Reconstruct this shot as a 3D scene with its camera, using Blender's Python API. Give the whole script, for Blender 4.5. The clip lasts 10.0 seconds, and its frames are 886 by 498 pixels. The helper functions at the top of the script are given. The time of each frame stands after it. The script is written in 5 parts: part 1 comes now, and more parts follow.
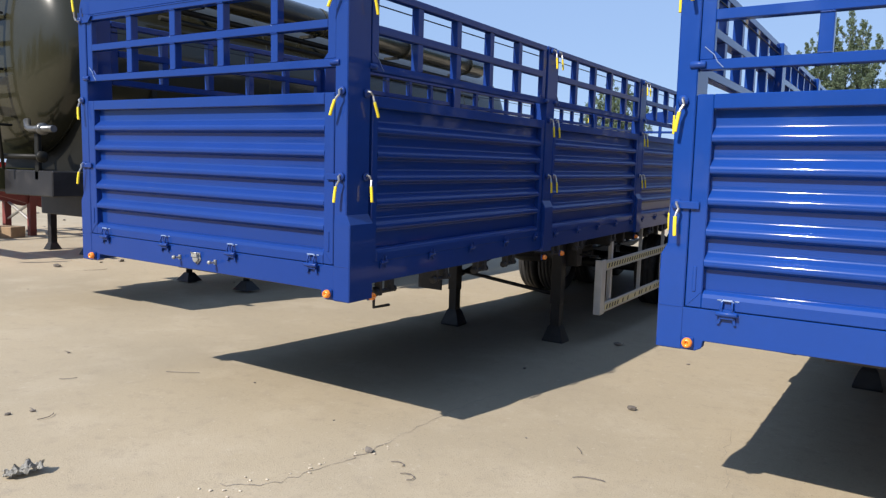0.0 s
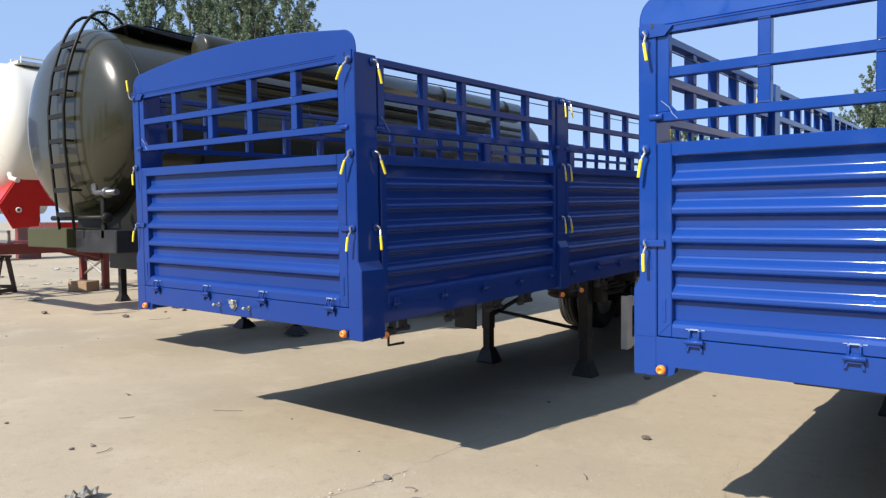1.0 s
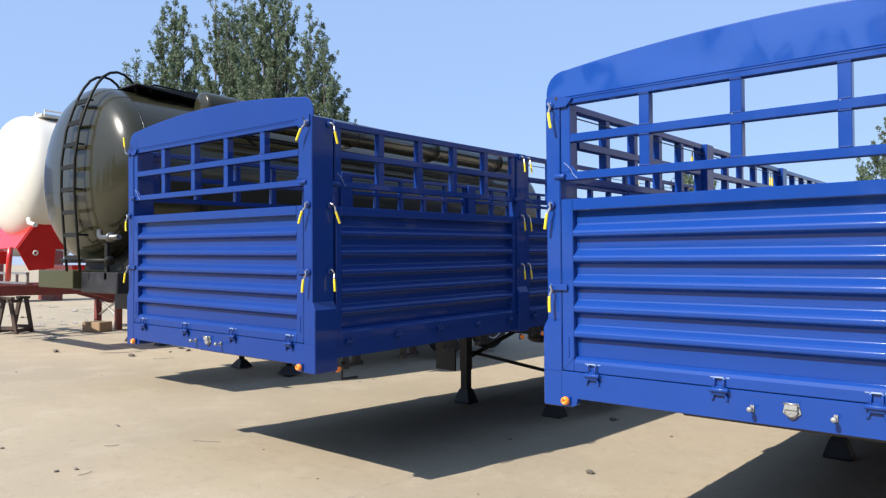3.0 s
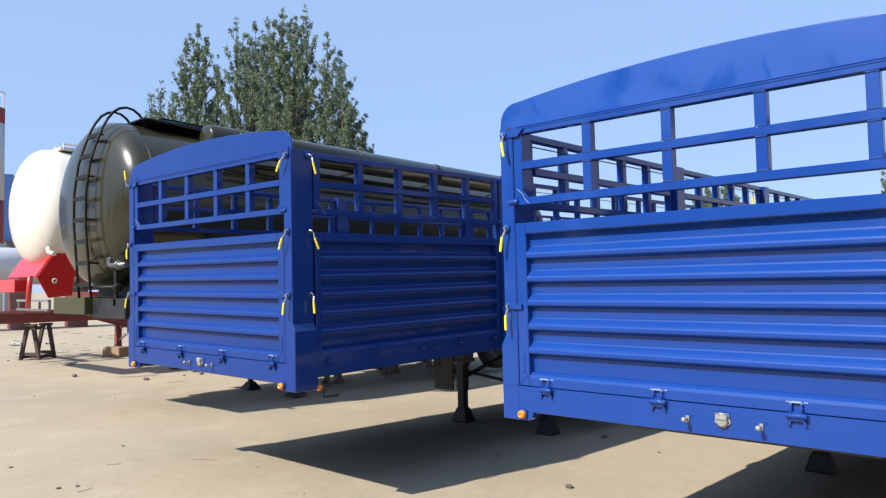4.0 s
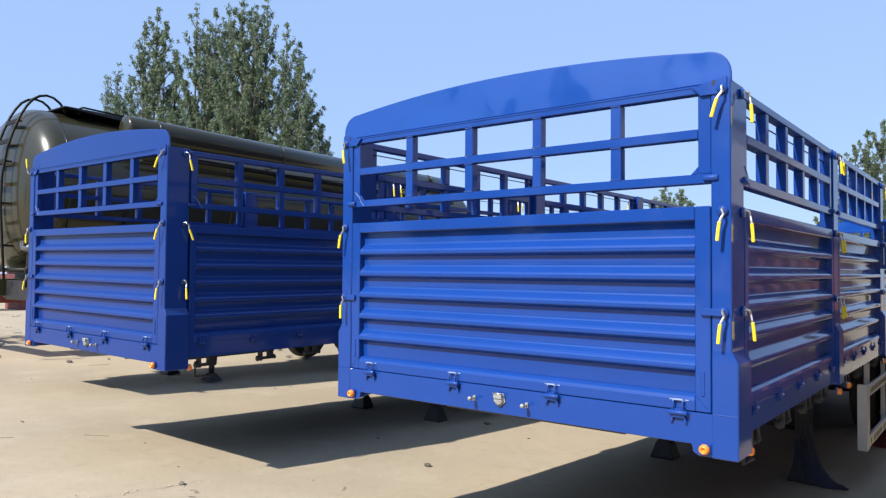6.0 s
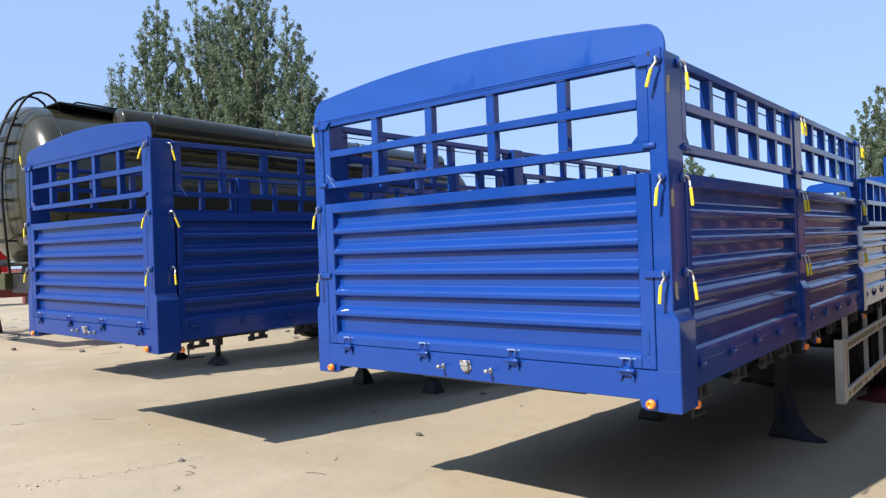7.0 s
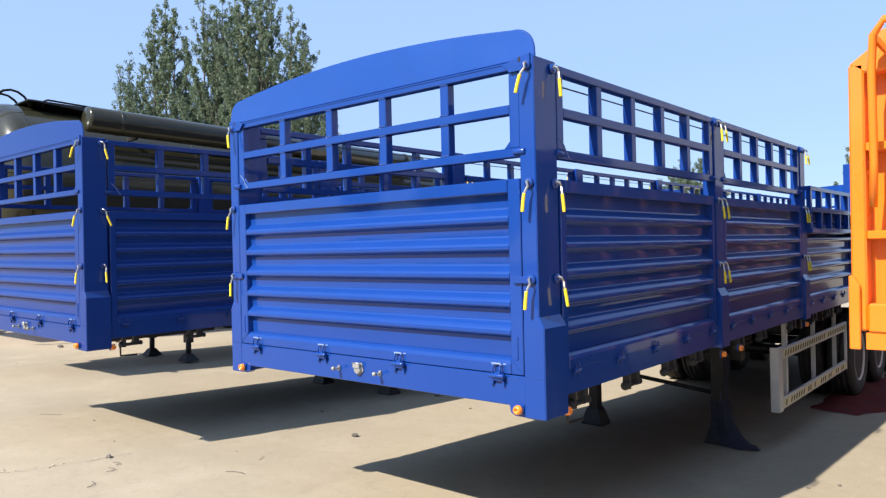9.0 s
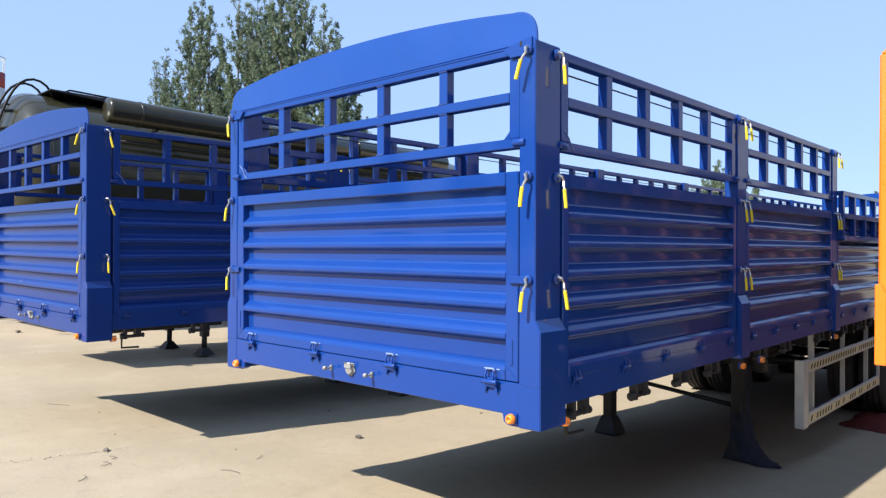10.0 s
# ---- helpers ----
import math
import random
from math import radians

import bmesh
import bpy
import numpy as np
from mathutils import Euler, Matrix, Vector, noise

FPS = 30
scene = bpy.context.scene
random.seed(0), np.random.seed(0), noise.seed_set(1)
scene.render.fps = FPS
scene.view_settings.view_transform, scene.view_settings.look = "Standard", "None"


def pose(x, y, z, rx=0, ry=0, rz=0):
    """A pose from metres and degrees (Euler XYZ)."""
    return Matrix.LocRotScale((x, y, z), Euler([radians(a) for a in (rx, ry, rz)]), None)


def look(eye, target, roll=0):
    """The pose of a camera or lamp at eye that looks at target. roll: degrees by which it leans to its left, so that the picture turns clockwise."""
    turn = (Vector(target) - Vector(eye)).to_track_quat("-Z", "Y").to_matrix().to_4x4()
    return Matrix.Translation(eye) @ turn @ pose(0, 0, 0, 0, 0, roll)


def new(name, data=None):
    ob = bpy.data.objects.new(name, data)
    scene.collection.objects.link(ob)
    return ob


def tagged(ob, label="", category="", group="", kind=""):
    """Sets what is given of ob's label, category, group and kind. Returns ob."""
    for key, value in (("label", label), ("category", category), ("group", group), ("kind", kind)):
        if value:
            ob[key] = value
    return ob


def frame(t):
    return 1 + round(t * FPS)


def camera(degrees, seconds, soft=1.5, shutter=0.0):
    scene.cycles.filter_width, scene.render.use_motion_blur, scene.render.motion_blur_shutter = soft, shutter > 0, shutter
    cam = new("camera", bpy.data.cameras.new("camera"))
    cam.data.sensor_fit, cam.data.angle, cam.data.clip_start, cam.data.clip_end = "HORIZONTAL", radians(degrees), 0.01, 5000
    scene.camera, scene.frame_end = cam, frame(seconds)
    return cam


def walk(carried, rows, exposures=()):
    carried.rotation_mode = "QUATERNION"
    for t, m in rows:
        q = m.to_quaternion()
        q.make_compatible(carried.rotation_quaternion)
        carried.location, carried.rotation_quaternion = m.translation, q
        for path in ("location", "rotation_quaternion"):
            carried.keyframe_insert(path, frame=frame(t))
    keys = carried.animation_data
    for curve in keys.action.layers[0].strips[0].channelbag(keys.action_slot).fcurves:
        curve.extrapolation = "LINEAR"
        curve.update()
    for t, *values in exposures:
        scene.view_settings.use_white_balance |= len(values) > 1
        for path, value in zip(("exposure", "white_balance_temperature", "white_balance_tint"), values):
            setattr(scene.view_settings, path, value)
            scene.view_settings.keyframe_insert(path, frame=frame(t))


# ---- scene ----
cam = camera(63.3, 10.0, 1.3)
PATH = [
    (0, (-0.3294, -3.2325, 1.6113), (-1.4060, -1.5588, 1.4120), 1.86),
    (0.5, (-0.0915, -3.2837, 1.6483), (-1.2714, -1.6729, 1.5347), -2.30),
    (1, (0.1710, -3.3546, 1.6544), (-1.0528, -1.7752, 1.5670), -0.42),
    (1.5, (0.3783, -3.3419, 1.6659), (-0.7820, -1.7129, 1.6655), -0.45),
    (2, (0.5474, -3.3316, 1.6534), (-0.7100, -1.7766, 1.6815), 0.96),
    (2.5, (0.6754, -3.3785, 1.6519), (-0.6215, -1.8569, 1.7044), -1.53),
    (2.7, (0.7398, -3.4282, 1.6457), (-0.5260, -1.8800, 1.6764), -0.10),
    (4, (1.2878, -3.3783, 1.6436), (-0.0325, -1.8797, 1.7474), -0.70),
    (4.5, (1.4848, -3.3812, 1.6457), (0.1540, -1.8910, 1.7379), -2.82),
    (5, (1.7137, -3.4130, 1.6183), (0.4602, -1.8547, 1.6432), -1.58),
    (5.5, (1.9315, -3.3336, 1.6914), (0.7489, -1.7226, 1.7687), -2.11),
    (5.7, (2.0640, -3.2702, 1.6576), (0.8430, -1.6895, 1.7604), 0.62),
    (6.8, (2.4615, -3.2396, 1.6212), (1.1677, -1.7150, 1.6613), -0.13),
    (7, (2.5400, -3.2117, 1.6202), (1.2649, -1.6712, 1.6467), -1.36),
    (7.5, (2.6930, -3.0850, 1.6116), (1.4440, -1.5236, 1.6595), -1.33),
    (8, (2.8344, -2.9513, 1.6066), (1.5340, -1.4324, 1.6495), -2.94),
    (8.5, (2.9541, -2.8862, 1.6059), (1.6519, -1.3687, 1.6430), -3.20),
    (9, (3.0555, -2.7915, 1.6238), (1.7565, -1.2711, 1.6523), -0.54),
    (9.5, (3.0957, -2.6344, 1.6077), (1.7854, -1.1238, 1.6444), 1.59),
    (10, (3.0447, -2.5239, 1.6032), (1.6844, -1.0581, 1.6350), 0.93),
]
walk(cam, [(t, look(eye, target, roll)) for t, eye, target, roll in PATH], [(0, 0.51), (1, 0.62), (2.5, 0.69), (4.5, 0.69), (5.5, 0.72), (7, 0.74), (8.5, 0.86), (10, 0.89)])

# ---- world, sun ----
SUN_EL, SUN_ROT = radians(41.6), radians(188.7)
world = bpy.data.worlds.new("sky")
scene.world = world
world.use_nodes = True
wn = world.node_tree
sky = wn.nodes.new("ShaderNodeTexSky")
sky.sky_type, sky.sun_disc = "NISHITA", False
sky.sun_elevation, sky.sun_rotation = SUN_EL, SUN_ROT
sky.air_density, sky.dust_density, sky.ozone_density = 1.0, 0.15, 1.5
SUN_DIR = Vector((math.sin(SUN_ROT) * math.cos(SUN_EL), math.cos(SUN_ROT) * math.cos(SUN_EL), math.sin(SUN_EL)))
# pale haze, thicker and brighter round the sun
way = wn.nodes.new("ShaderNodeTexCoord")
dot = wn.nodes.new("ShaderNodeVectorMath")
dot.operation = "DOT_PRODUCT"
dot.inputs[1].default_value = SUN_DIR
wn.links.new(way.outputs["Generated"], dot.inputs[0])
glow = wn.nodes.new("ShaderNodeMapRange")
glow.interpolation_type = "SMOOTHSTEP"
glow.inputs[1].default_value, glow.inputs[2].default_value = 0.70, 1.02
wn.links.new(dot.outputs["Value"], glow.inputs[0])
veil = wn.nodes.new("ShaderNodeMix")
veil.data_type = "RGBA"
veil.inputs[6].default_value = (2.5, 3.72, 6.25, 1)
veil.inputs[7].default_value = (6.6, 9.0, 13.6, 1)
wn.links.new(glow.outputs[0], veil.inputs[0])
haze = wn.nodes.new("ShaderNodeMix")
haze.data_type = "RGBA"
haze.inputs[0].default_value = 0.8
wn.links.new(sky.outputs[0], haze.inputs[6])
wn.links.new(veil.outputs[2], haze.inputs[7])
wn.links.new(haze.outputs[2], wn.nodes["Background"].inputs[0])
wn.nodes["Background"].inputs[1].default_value = 0.102
sun_data = bpy.data.lights.new("sun", "SUN")
sun_data.energy, sun_data.angle, sun_data.color = 5.0, radians(0.53), (1.0, 0.930, 0.850)
sun = new("sun", sun_data)
sun.matrix_world = look(SUN_DIR * 60, (0, 0, 0))


# ---- materials ----
def material(name, base, rough=0.5, metal=0.0, var=0.12, scale=6.0, fine=80.0, bump=0.0, coat=0.0, stain=None, stain_amount=0.0, stain_scale=1.5, rough_var=0.1, spec=0.5, piece_var=0.0):
    m = bpy.data.materials.new(name)
    m.use_nodes = True
    t = m.node_tree
    b = t.nodes["Principled BSDF"]
    co = t.nodes.new("ShaderNodeTexCoord")
    n1 = t.nodes.new("ShaderNodeTexNoise")
    n1.inputs["Scale"].default_value, n1.inputs["Detail"].default_value = scale, 5
    n2 = t.nodes.new("ShaderNodeTexNoise")
    n2.inputs["Scale"].default_value, n2.inputs["Detail"].default_value = fine, 3
    for n in (n1, n2):
        t.links.new(co.outputs["Object"], n.inputs["Vector"])
    mixf = t.nodes.new("ShaderNodeMath")
    mixf.operation = "MULTIPLY_ADD"
    t.links.new(n2.outputs[0], mixf.inputs[0])
    mixf.inputs[1].default_value = 0.4
    t.links.new(n1.outputs[0], mixf.inputs[2])
    ramp = t.nodes.new("ShaderNodeMapRange")
    ramp.inputs[1].default_value, ramp.inputs[2].default_value = 0.4, 1.0
    ramp.inputs[3].default_value, ramp.inputs[4].default_value = 1 - var, 1 + var
    t.links.new(mixf.outputs[0], ramp.inputs[0])
    last = ramp.outputs[0]
    if piece_var:
        info = t.nodes.new("ShaderNodeObjectInfo")
        pr = t.nodes.new("ShaderNodeMapRange")
        pr.inputs[3].default_value, pr.inputs[4].default_value = 1 - piece_var, 1 + piece_var
        t.links.new(info.outputs["Random"], pr.inputs[0])
        mul = t.nodes.new("ShaderNodeMath")
        mul.operation = "MULTIPLY"
        t.links.new(last, mul.inputs[0])
        t.links.new(pr.outputs[0], mul.inputs[1])
        last = mul.outputs[0]
    col = t.nodes.new("ShaderNodeVectorMath")
    col.operation = "SCALE"
    col.inputs[0].default_value = base
    t.links.new(last, col.inputs["Scale"])
    out = col.outputs[0]
    if stain:
        n3 = t.nodes.new("ShaderNodeTexNoise")
        n3.inputs["Scale"].default_value, n3.inputs["Detail"].default_value, n3.inputs["Roughness"].default_value = stain_scale, 8, 0.65
        t.links.new(co.outputs["Object"], n3.inputs["Vector"])
        r3 = t.nodes.new("ShaderNodeMapRange")
        r3.inputs[1].default_value, r3.inputs[2].default_value = 0.5, 0.68
        r3.inputs[4].default_value = stain_amount
        t.links.new(n3.outputs[0], r3.inputs[0])
        mx = t.nodes.new("ShaderNodeMix")
        mx.data_type = "RGBA"
        t.links.new(r3.outputs[0], mx.inputs[0])
        t.links.new(out, mx.inputs[6])
        mx.inputs[7].default_value = (*stain, 1)
        out = mx.outputs[2]
    t.links.new(out, b.inputs["Base Color"])
    rr = t.nodes.new("ShaderNodeMapRange")
    rr.inputs[3].default_value, rr.inputs[4].default_value = max(0.02, rough - rough_var), min(1, rough + rough_var)
    t.links.new(n1.outputs[0], rr.inputs[0])
    t.links.new(rr.outputs[0], b.inputs["Roughness"])
    b.inputs["Metallic"].default_value = metal
    b.inputs["Coat Weight"].default_value = coat
    b.inputs["Coat Roughness"].default_value = 0.06
    b.inputs["Specular IOR Level"].default_value = spec
    if bump:
        bp = t.nodes.new("ShaderNodeBump")
        bp.inputs["Strength"].default_value, bp.inputs["Distance"].default_value = bump, 0.01
        t.links.new(mixf.outputs[0], bp.inputs["Height"])
        t.links.new(bp.outputs[0], b.inputs["Normal"])
    return m


PAINT = dict(var=0.07, scale=2.0, fine=30, stain=(0.010, 0.042, 0.18), stain_amount=0.25, stain_scale=2.2, rough_var=0.06)
BLUE = material("blue_paint", (0.0040, 0.0396, 0.219), 0.5, bump=0.02, coat=0.8, spec=0.10, **PAINT)
DEEP_BLUE = material("deep_blue_paint", (0.0043, 0.0305, 0.175), 0.5, bump=0.02, coat=0.42, spec=0.15, var=0.07, scale=2.0, fine=30, stain=(0.010, 0.034, 0.14), stain_amount=0.25, stain_scale=2.2, rough_var=0.06)
BLUE_SHEET = material("blue_gloss_sheet", (0.0040, 0.0395, 0.21), 0.35, bump=0.002, coat=1.0, **PAINT)
BLUE_SHEET.node_tree.nodes["Principled BSDF"].inputs["Coat IOR"].default_value = 1.75
BLUE_SHEET.node_tree.nodes["Principled BSDF"].inputs["Coat Roughness"].default_value = 0.045
HOOD_SHEET = material("blue_gloss_wavy_sheet", (0.0034, 0.047, 0.255), 0.4, coat=1.0, spec=0.10, **PAINT)
HOOD_SHEET.node_tree.nodes["Principled BSDF"].inputs["Coat IOR"].default_value = 1.62
hn = HOOD_SHEET.node_tree
dents = hn.nodes.new("ShaderNodeTexNoise")
dents.inputs["Scale"].default_value, dents.inputs["Detail"].default_value = 2.6, 1.0
dent_at = hn.nodes.new("ShaderNodeTexCoord")
hn.links.new(dent_at.outputs["Object"], dents.inputs["Vector"])
dent_bump = hn.nodes.new("ShaderNodeBump")
dent_bump.inputs["Strength"].default_value, dent_bump.inputs["Distance"].default_value = 1.0, 0.014
hn.links.new(dents.outputs[0], dent_bump.inputs["Height"])
hn.links.new(dent_bump.outputs[0], hn.nodes["Principled BSDF"].inputs["Normal"])
hn.links.new(dent_bump.outputs[0], hn.nodes["Principled BSDF"].inputs["Coat Normal"])
STEEL = material("zinc_steel", (0.45, 0.44, 0.42), 0.38, 0.9, 0.2, 30, 200)
# pale blue that paints glints onto the hinge loops and lattice welds
PALE_GLINT = material("pale_glint", (0.17, 0.23, 0.38), 0.5, var=0.4, scale=60, fine=300)
YELLOW = material("yellow_grip", (0.80, 0.62, 0.03), 0.45, var=0.1, scale=40, fine=200)
AMBER = material("amber_lens", (0.85, 0.23, 0.02), 0.2, var=0.1, scale=60, fine=300, coat=0.4)
BLACK = material("black_chassis_paint", (0.014, 0.014, 0.016), 0.5, var=0.3, scale=8, fine=60, bump=0.1, spec=0.35, stain=(0.07, 0.06, 0.05), stain_amount=0.2, stain_scale=4)
RUBBER = material("rubber", (0.022, 0.022, 0.023), 0.75, var=0.2, scale=20, fine=150, bump=0.2, stain=(0.1, 0.09, 0.075), stain_amount=0.4, stain_scale=5)
ALLOY = material("grey_alloy", (0.46, 0.46, 0.455), 0.4, 0.35, 0.1, 12, 120)
CAST = material("cast_zinc", (0.30, 0.30, 0.285), 0.45, 0.3, 0.25, 60, 300, bump=0.1)
RIM = material("silver_rim", (0.6, 0.61, 0.63), 0.35, 0.6, 0.12, 15, 120)
CREAM = material("cream_tape", (0.62, 0.55, 0.30), 0.45, var=0.12, scale=30, fine=150)
DARKTAPE = material("dark_tape", (0.03, 0.028, 0.02), 0.5, var=0.2, scale=30, fine=150)
OLIVE = material("olive_paint", (0.026, 0.025, 0.014), 0.24, var=0.1, scale=1.2, fine=25, bump=0.006, coat=0.4, spec=0.22, stain=(0.042, 0.039, 0.026), stain_amount=0.35, stain_scale=1.5, rough_var=0.06)
OLIVE_BOX = material("flat_olive_paint", (0.046, 0.047, 0.020), 0.5, var=0.15, scale=5, fine=60, spec=0.3)
OLIVE_DARK = material("dark_olive_steel", (0.010, 0.0098, 0.0075), 0.5, var=0.2, scale=4, fine=60, spec=0.2)
RED = material("red_paint", (0.50, 0.020, 0.016), 0.3, var=0.1, scale=3, fine=40, coat=0.4)
DUSTY_RED = material("dusty_red_oxide", (0.22, 0.095, 0.085), 0.6, var=0.25, scale=3, fine=50, bump=0.05, stain=(0.34, 0.24, 0.20), stain_amount=0.5, stain_scale=1.2)
MAROON = material("red_oxide_primer", (0.16, 0.032, 0.026), 0.6, var=0.25, scale=4, fine=60, bump=0.05, stain=(0.09, 0.05, 0.04), stain_amount=0.5)
PIPE = material("dull_steel_pipe", (0.16, 0.16, 0.155), 0.35, 0.8, 0.2, 30, 200)
WHITE = material("white_paint", (0.60, 0.575, 0.50), 0.3, var=0.04, scale=1.2, fine=30, coat=0.3)
ORANGE = material("orange_paint", (0.74, 0.175, 0.008), 0.3, var=0.06, scale=3, fine=40, coat=0.4)
NAVY = material("navy_cloth", (0.062, 0.065, 0.10), 0.9, var=0.3, scale=12, fine=160, bump=0.3)
REDCLOTH = material("faded_red_cloth", (0.22, 0.035, 0.03), 0.9, var=0.3, scale=10, fine=160, bump=0.3)
CARD = material("cardboard", (0.27, 0.185, 0.11), 0.9, var=0.15, scale=10, fine=90)
PEBBLE = material("stone", (0.16, 0.14, 0.12), 0.9, var=0.3, scale=30, fine=150, bump=0.4, piece_var=0.4)
TWIG = material("rusty_wire", (0.13, 0.11, 0.095), 0.8, var=0.3, scale=30, fine=150)
CRUMB = material("concrete_crumb", (0.46, 0.40, 0.31), 0.95, var=0.2, scale=30, fine=150, piece_var=0.15)
PAPER = material("crumpled_paper", (0.35, 0.34, 0.31), 0.85, var=0.3, scale=20, fine=100, bump=0.4)
WHITE_PAPER = material("white_paper", (0.66, 0.66, 0.64), 0.85, var=0.15, scale=20, fine=100, bump=0.3)
RUST = material("rusty_steel", (0.050, 0.033, 0.027), 0.75, var=0.3, scale=12, fine=90, bump=0.2, stain=(0.10, 0.055, 0.035), stain_amount=0.4)
BARK = material("poplar_bark", (0.10, 0.09, 0.072), 0.95, var=0.3, scale=8, fine=60, bump=0.5)
SHED = material("blue_sheet_roof", (0.035, 0.085, 0.24), 0.5, var=0.1, scale=0.6, fine=8)
GREYWALL = material("pale_grey_wall", (0.48, 0.49, 0.50), 0.7, var=0.1, scale=0.6, fine=8)
HALLWALL = material("pale_sheet_cladding", (0.58, 0.57, 0.56), 0.6, var=0.1, scale=0.6, fine=8)
CHIMNEY_RED = material("chimney_red", (0.24, 0.04, 0.045), 0.7, var=0.15, scale=0.6, fine=8)


def leaf_material(name, a, b2):
    m = bpy.data.materials.new(name)
    m.use_nodes = True
    t = m.node_tree
    b = t.nodes["Principled BSDF"]
    g = t.nodes.new("ShaderNodeNewGeometry")
    r = t.nodes.new("ShaderNodeValToRGB")
    r.color_ramp.elements[0].color, r.color_ramp.elements[1].color = (*a, 1), (*b2, 1)
    t.links.new(g.outputs["Random Per Island"], r.inputs[0])
    t.links.new(r.outputs[0], b.inputs["Base Color"])
    b.inputs["Roughness"].default_value = 0.5
    b.inputs["Specular IOR Level"].default_value = 0.3
    tr = t.nodes.new("ShaderNodeBsdfTranslucent")
    t.links.new(r.outputs[0], tr.inputs[0])
    mx = t.nodes.new("ShaderNodeMixShader")
    mx.inputs[0].default_value = 0.42
    t.links.new(b.outputs[0], mx.inputs[1])
    t.links.new(tr.outputs[0], mx.inputs[2])
    t.links.new(mx.outputs[0], t.nodes["Material Output"].inputs[0])
    return m


LEAF = leaf_material("poplar_leaf", (0.088, 0.128, 0.070), (0.215, 0.27, 0.17))


def concrete_material():
    m = bpy.data.materials.new("concrete_yard")
    m.use_nodes = True
    t = m.node_tree
    b = t.nodes["Principled BSDF"]
    co = t.nodes.new("ShaderNodeTexCoord")

    def noise_node(scale, detail, rough=0.55):
        n = t.nodes.new("ShaderNodeTexNoise")
        n.inputs["Scale"].default_value, n.inputs["Detail"].default_value, n.inputs["Roughness"].default_value = scale, detail, rough
        t.links.new(co.outputs["Object"], n.inputs["Vector"])
        return n

    def mix(fac, a, bb, lo, hi, amount):
        r = t.nodes.new("ShaderNodeMapRange")
        r.inputs[1].default_value, r.inputs[2].default_value, r.inputs[4].default_value = lo, hi, amount
        t.links.new(fac, r.inputs[0])
        x = t.nodes.new("ShaderNodeMix")
        x.data_type = "RGBA"
        t.links.new(r.outputs[0], x.inputs[0])
        if isinstance(a, tuple):
            x.inputs[6].default_value = (*a, 1)
        else:
            t.links.new(a, x.inputs[6])
        x.inputs[7].default_value = (*bb, 1)
        return x.outputs[2]

    big, mid, small, grit = noise_node(0.22, 6), noise_node(1.3, 8, 0.65), noise_node(9, 6, 0.6), noise_node(120, 3)
    c = mix(big.outputs[0], (0.362, 0.303, 0.212), (0.306, 0.260, 0.186), 0.42, 0.62, 1.0)
    c = mix(mid.outputs[0], c, (0.43, 0.37, 0.275), 0.50, 0.72, 0.5)
    c = mix(small.outputs[0], c, (0.268, 0.227, 0.17), 0.54, 0.78, 0.7)
    fleck, pale = noise_node(42, 4, 0.7), noise_node(26, 5, 0.7)
    c = mix(pale.outputs[0], c, (0.50, 0.44, 0.35), 0.60, 0.74, 0.55)
    c = mix(fleck.outputs[0], c, (0.15, 0.125, 0.095), 0.64, 0.76, 0.75)
    c = mix(grit.outputs[0], c, (0.16, 0.14, 0.11), 0.56, 0.76, 0.75)
    t.links.new(c, b.inputs["Base Color"])
    b.inputs["Roughness"].default_value = 0.88
    b.inputs["Specular IOR Level"].default_value = 0.25
    bp = t.nodes.new("ShaderNodeBump")
    bp.inputs["Strength"].default_value, bp.inputs["Distance"].default_value = 0.35, 0.006
    add = t.nodes.new("ShaderNodeMath")
    t.links.new(small.outputs[0], add.inputs[0])
    t.links.new(grit.outputs[0], add.inputs[1])
    t.links.new(add.outputs[0], bp.inputs["Height"])
    t.links.new(bp.outputs[0], b.inputs["Normal"])
    return m


CONCRETE = concrete_material()


# ---- mesh helpers ----
def box(bm, x0, x1, y0, y1, z0, z1):
    v = [bm.verts.new(p) for p in ((x0, y0, z0), (x1, y0, z0), (x1, y1, z0), (x0, y1, z0), (x0, y0, z1), (x1, y0, z1), (x1, y1, z1), (x0, y1, z1))]
    for f in ((3, 2, 1, 0), (4, 5, 6, 7), (0, 1, 5, 4), (1, 2, 6, 5), (2, 3, 7, 6), (3, 0, 4, 7)):
        bm.faces.new([v[i] for i in f])


def rod(bm, points, r, seg=8, taper=1.0, cap=True):
    """A round bar along a line of points."""
    pts = [Vector(p) for p in points]
    rings = []
    n = len(pts)
    side = None
    for i, p in enumerate(pts):
        d = (pts[min(i + 1, n - 1)] - pts[max(i - 1, 0)]).normalized()
        if side is None:
            side = d.orthogonal().normalized()
        side = (side - d * side.dot(d)).normalized()
        up = d.cross(side)
        rr = r * (1 + (taper - 1) * i / max(1, n - 1))
        rings.append([bm.verts.new(p + (side * math.cos(2 * math.pi * k / seg) + up * math.sin(2 * math.pi * k / seg)) * rr) for k in range(seg)])
    for a, b in zip(rings, rings[1:]):
        for k in range(seg):
            f = bm.faces.new((a[k], a[(k + 1) % seg], b[(k + 1) % seg], b[k]))
            f.smooth = seg > 6
    if cap:
        bm.faces.new(rings[0][::-1])
        bm.faces.new(rings[-1])


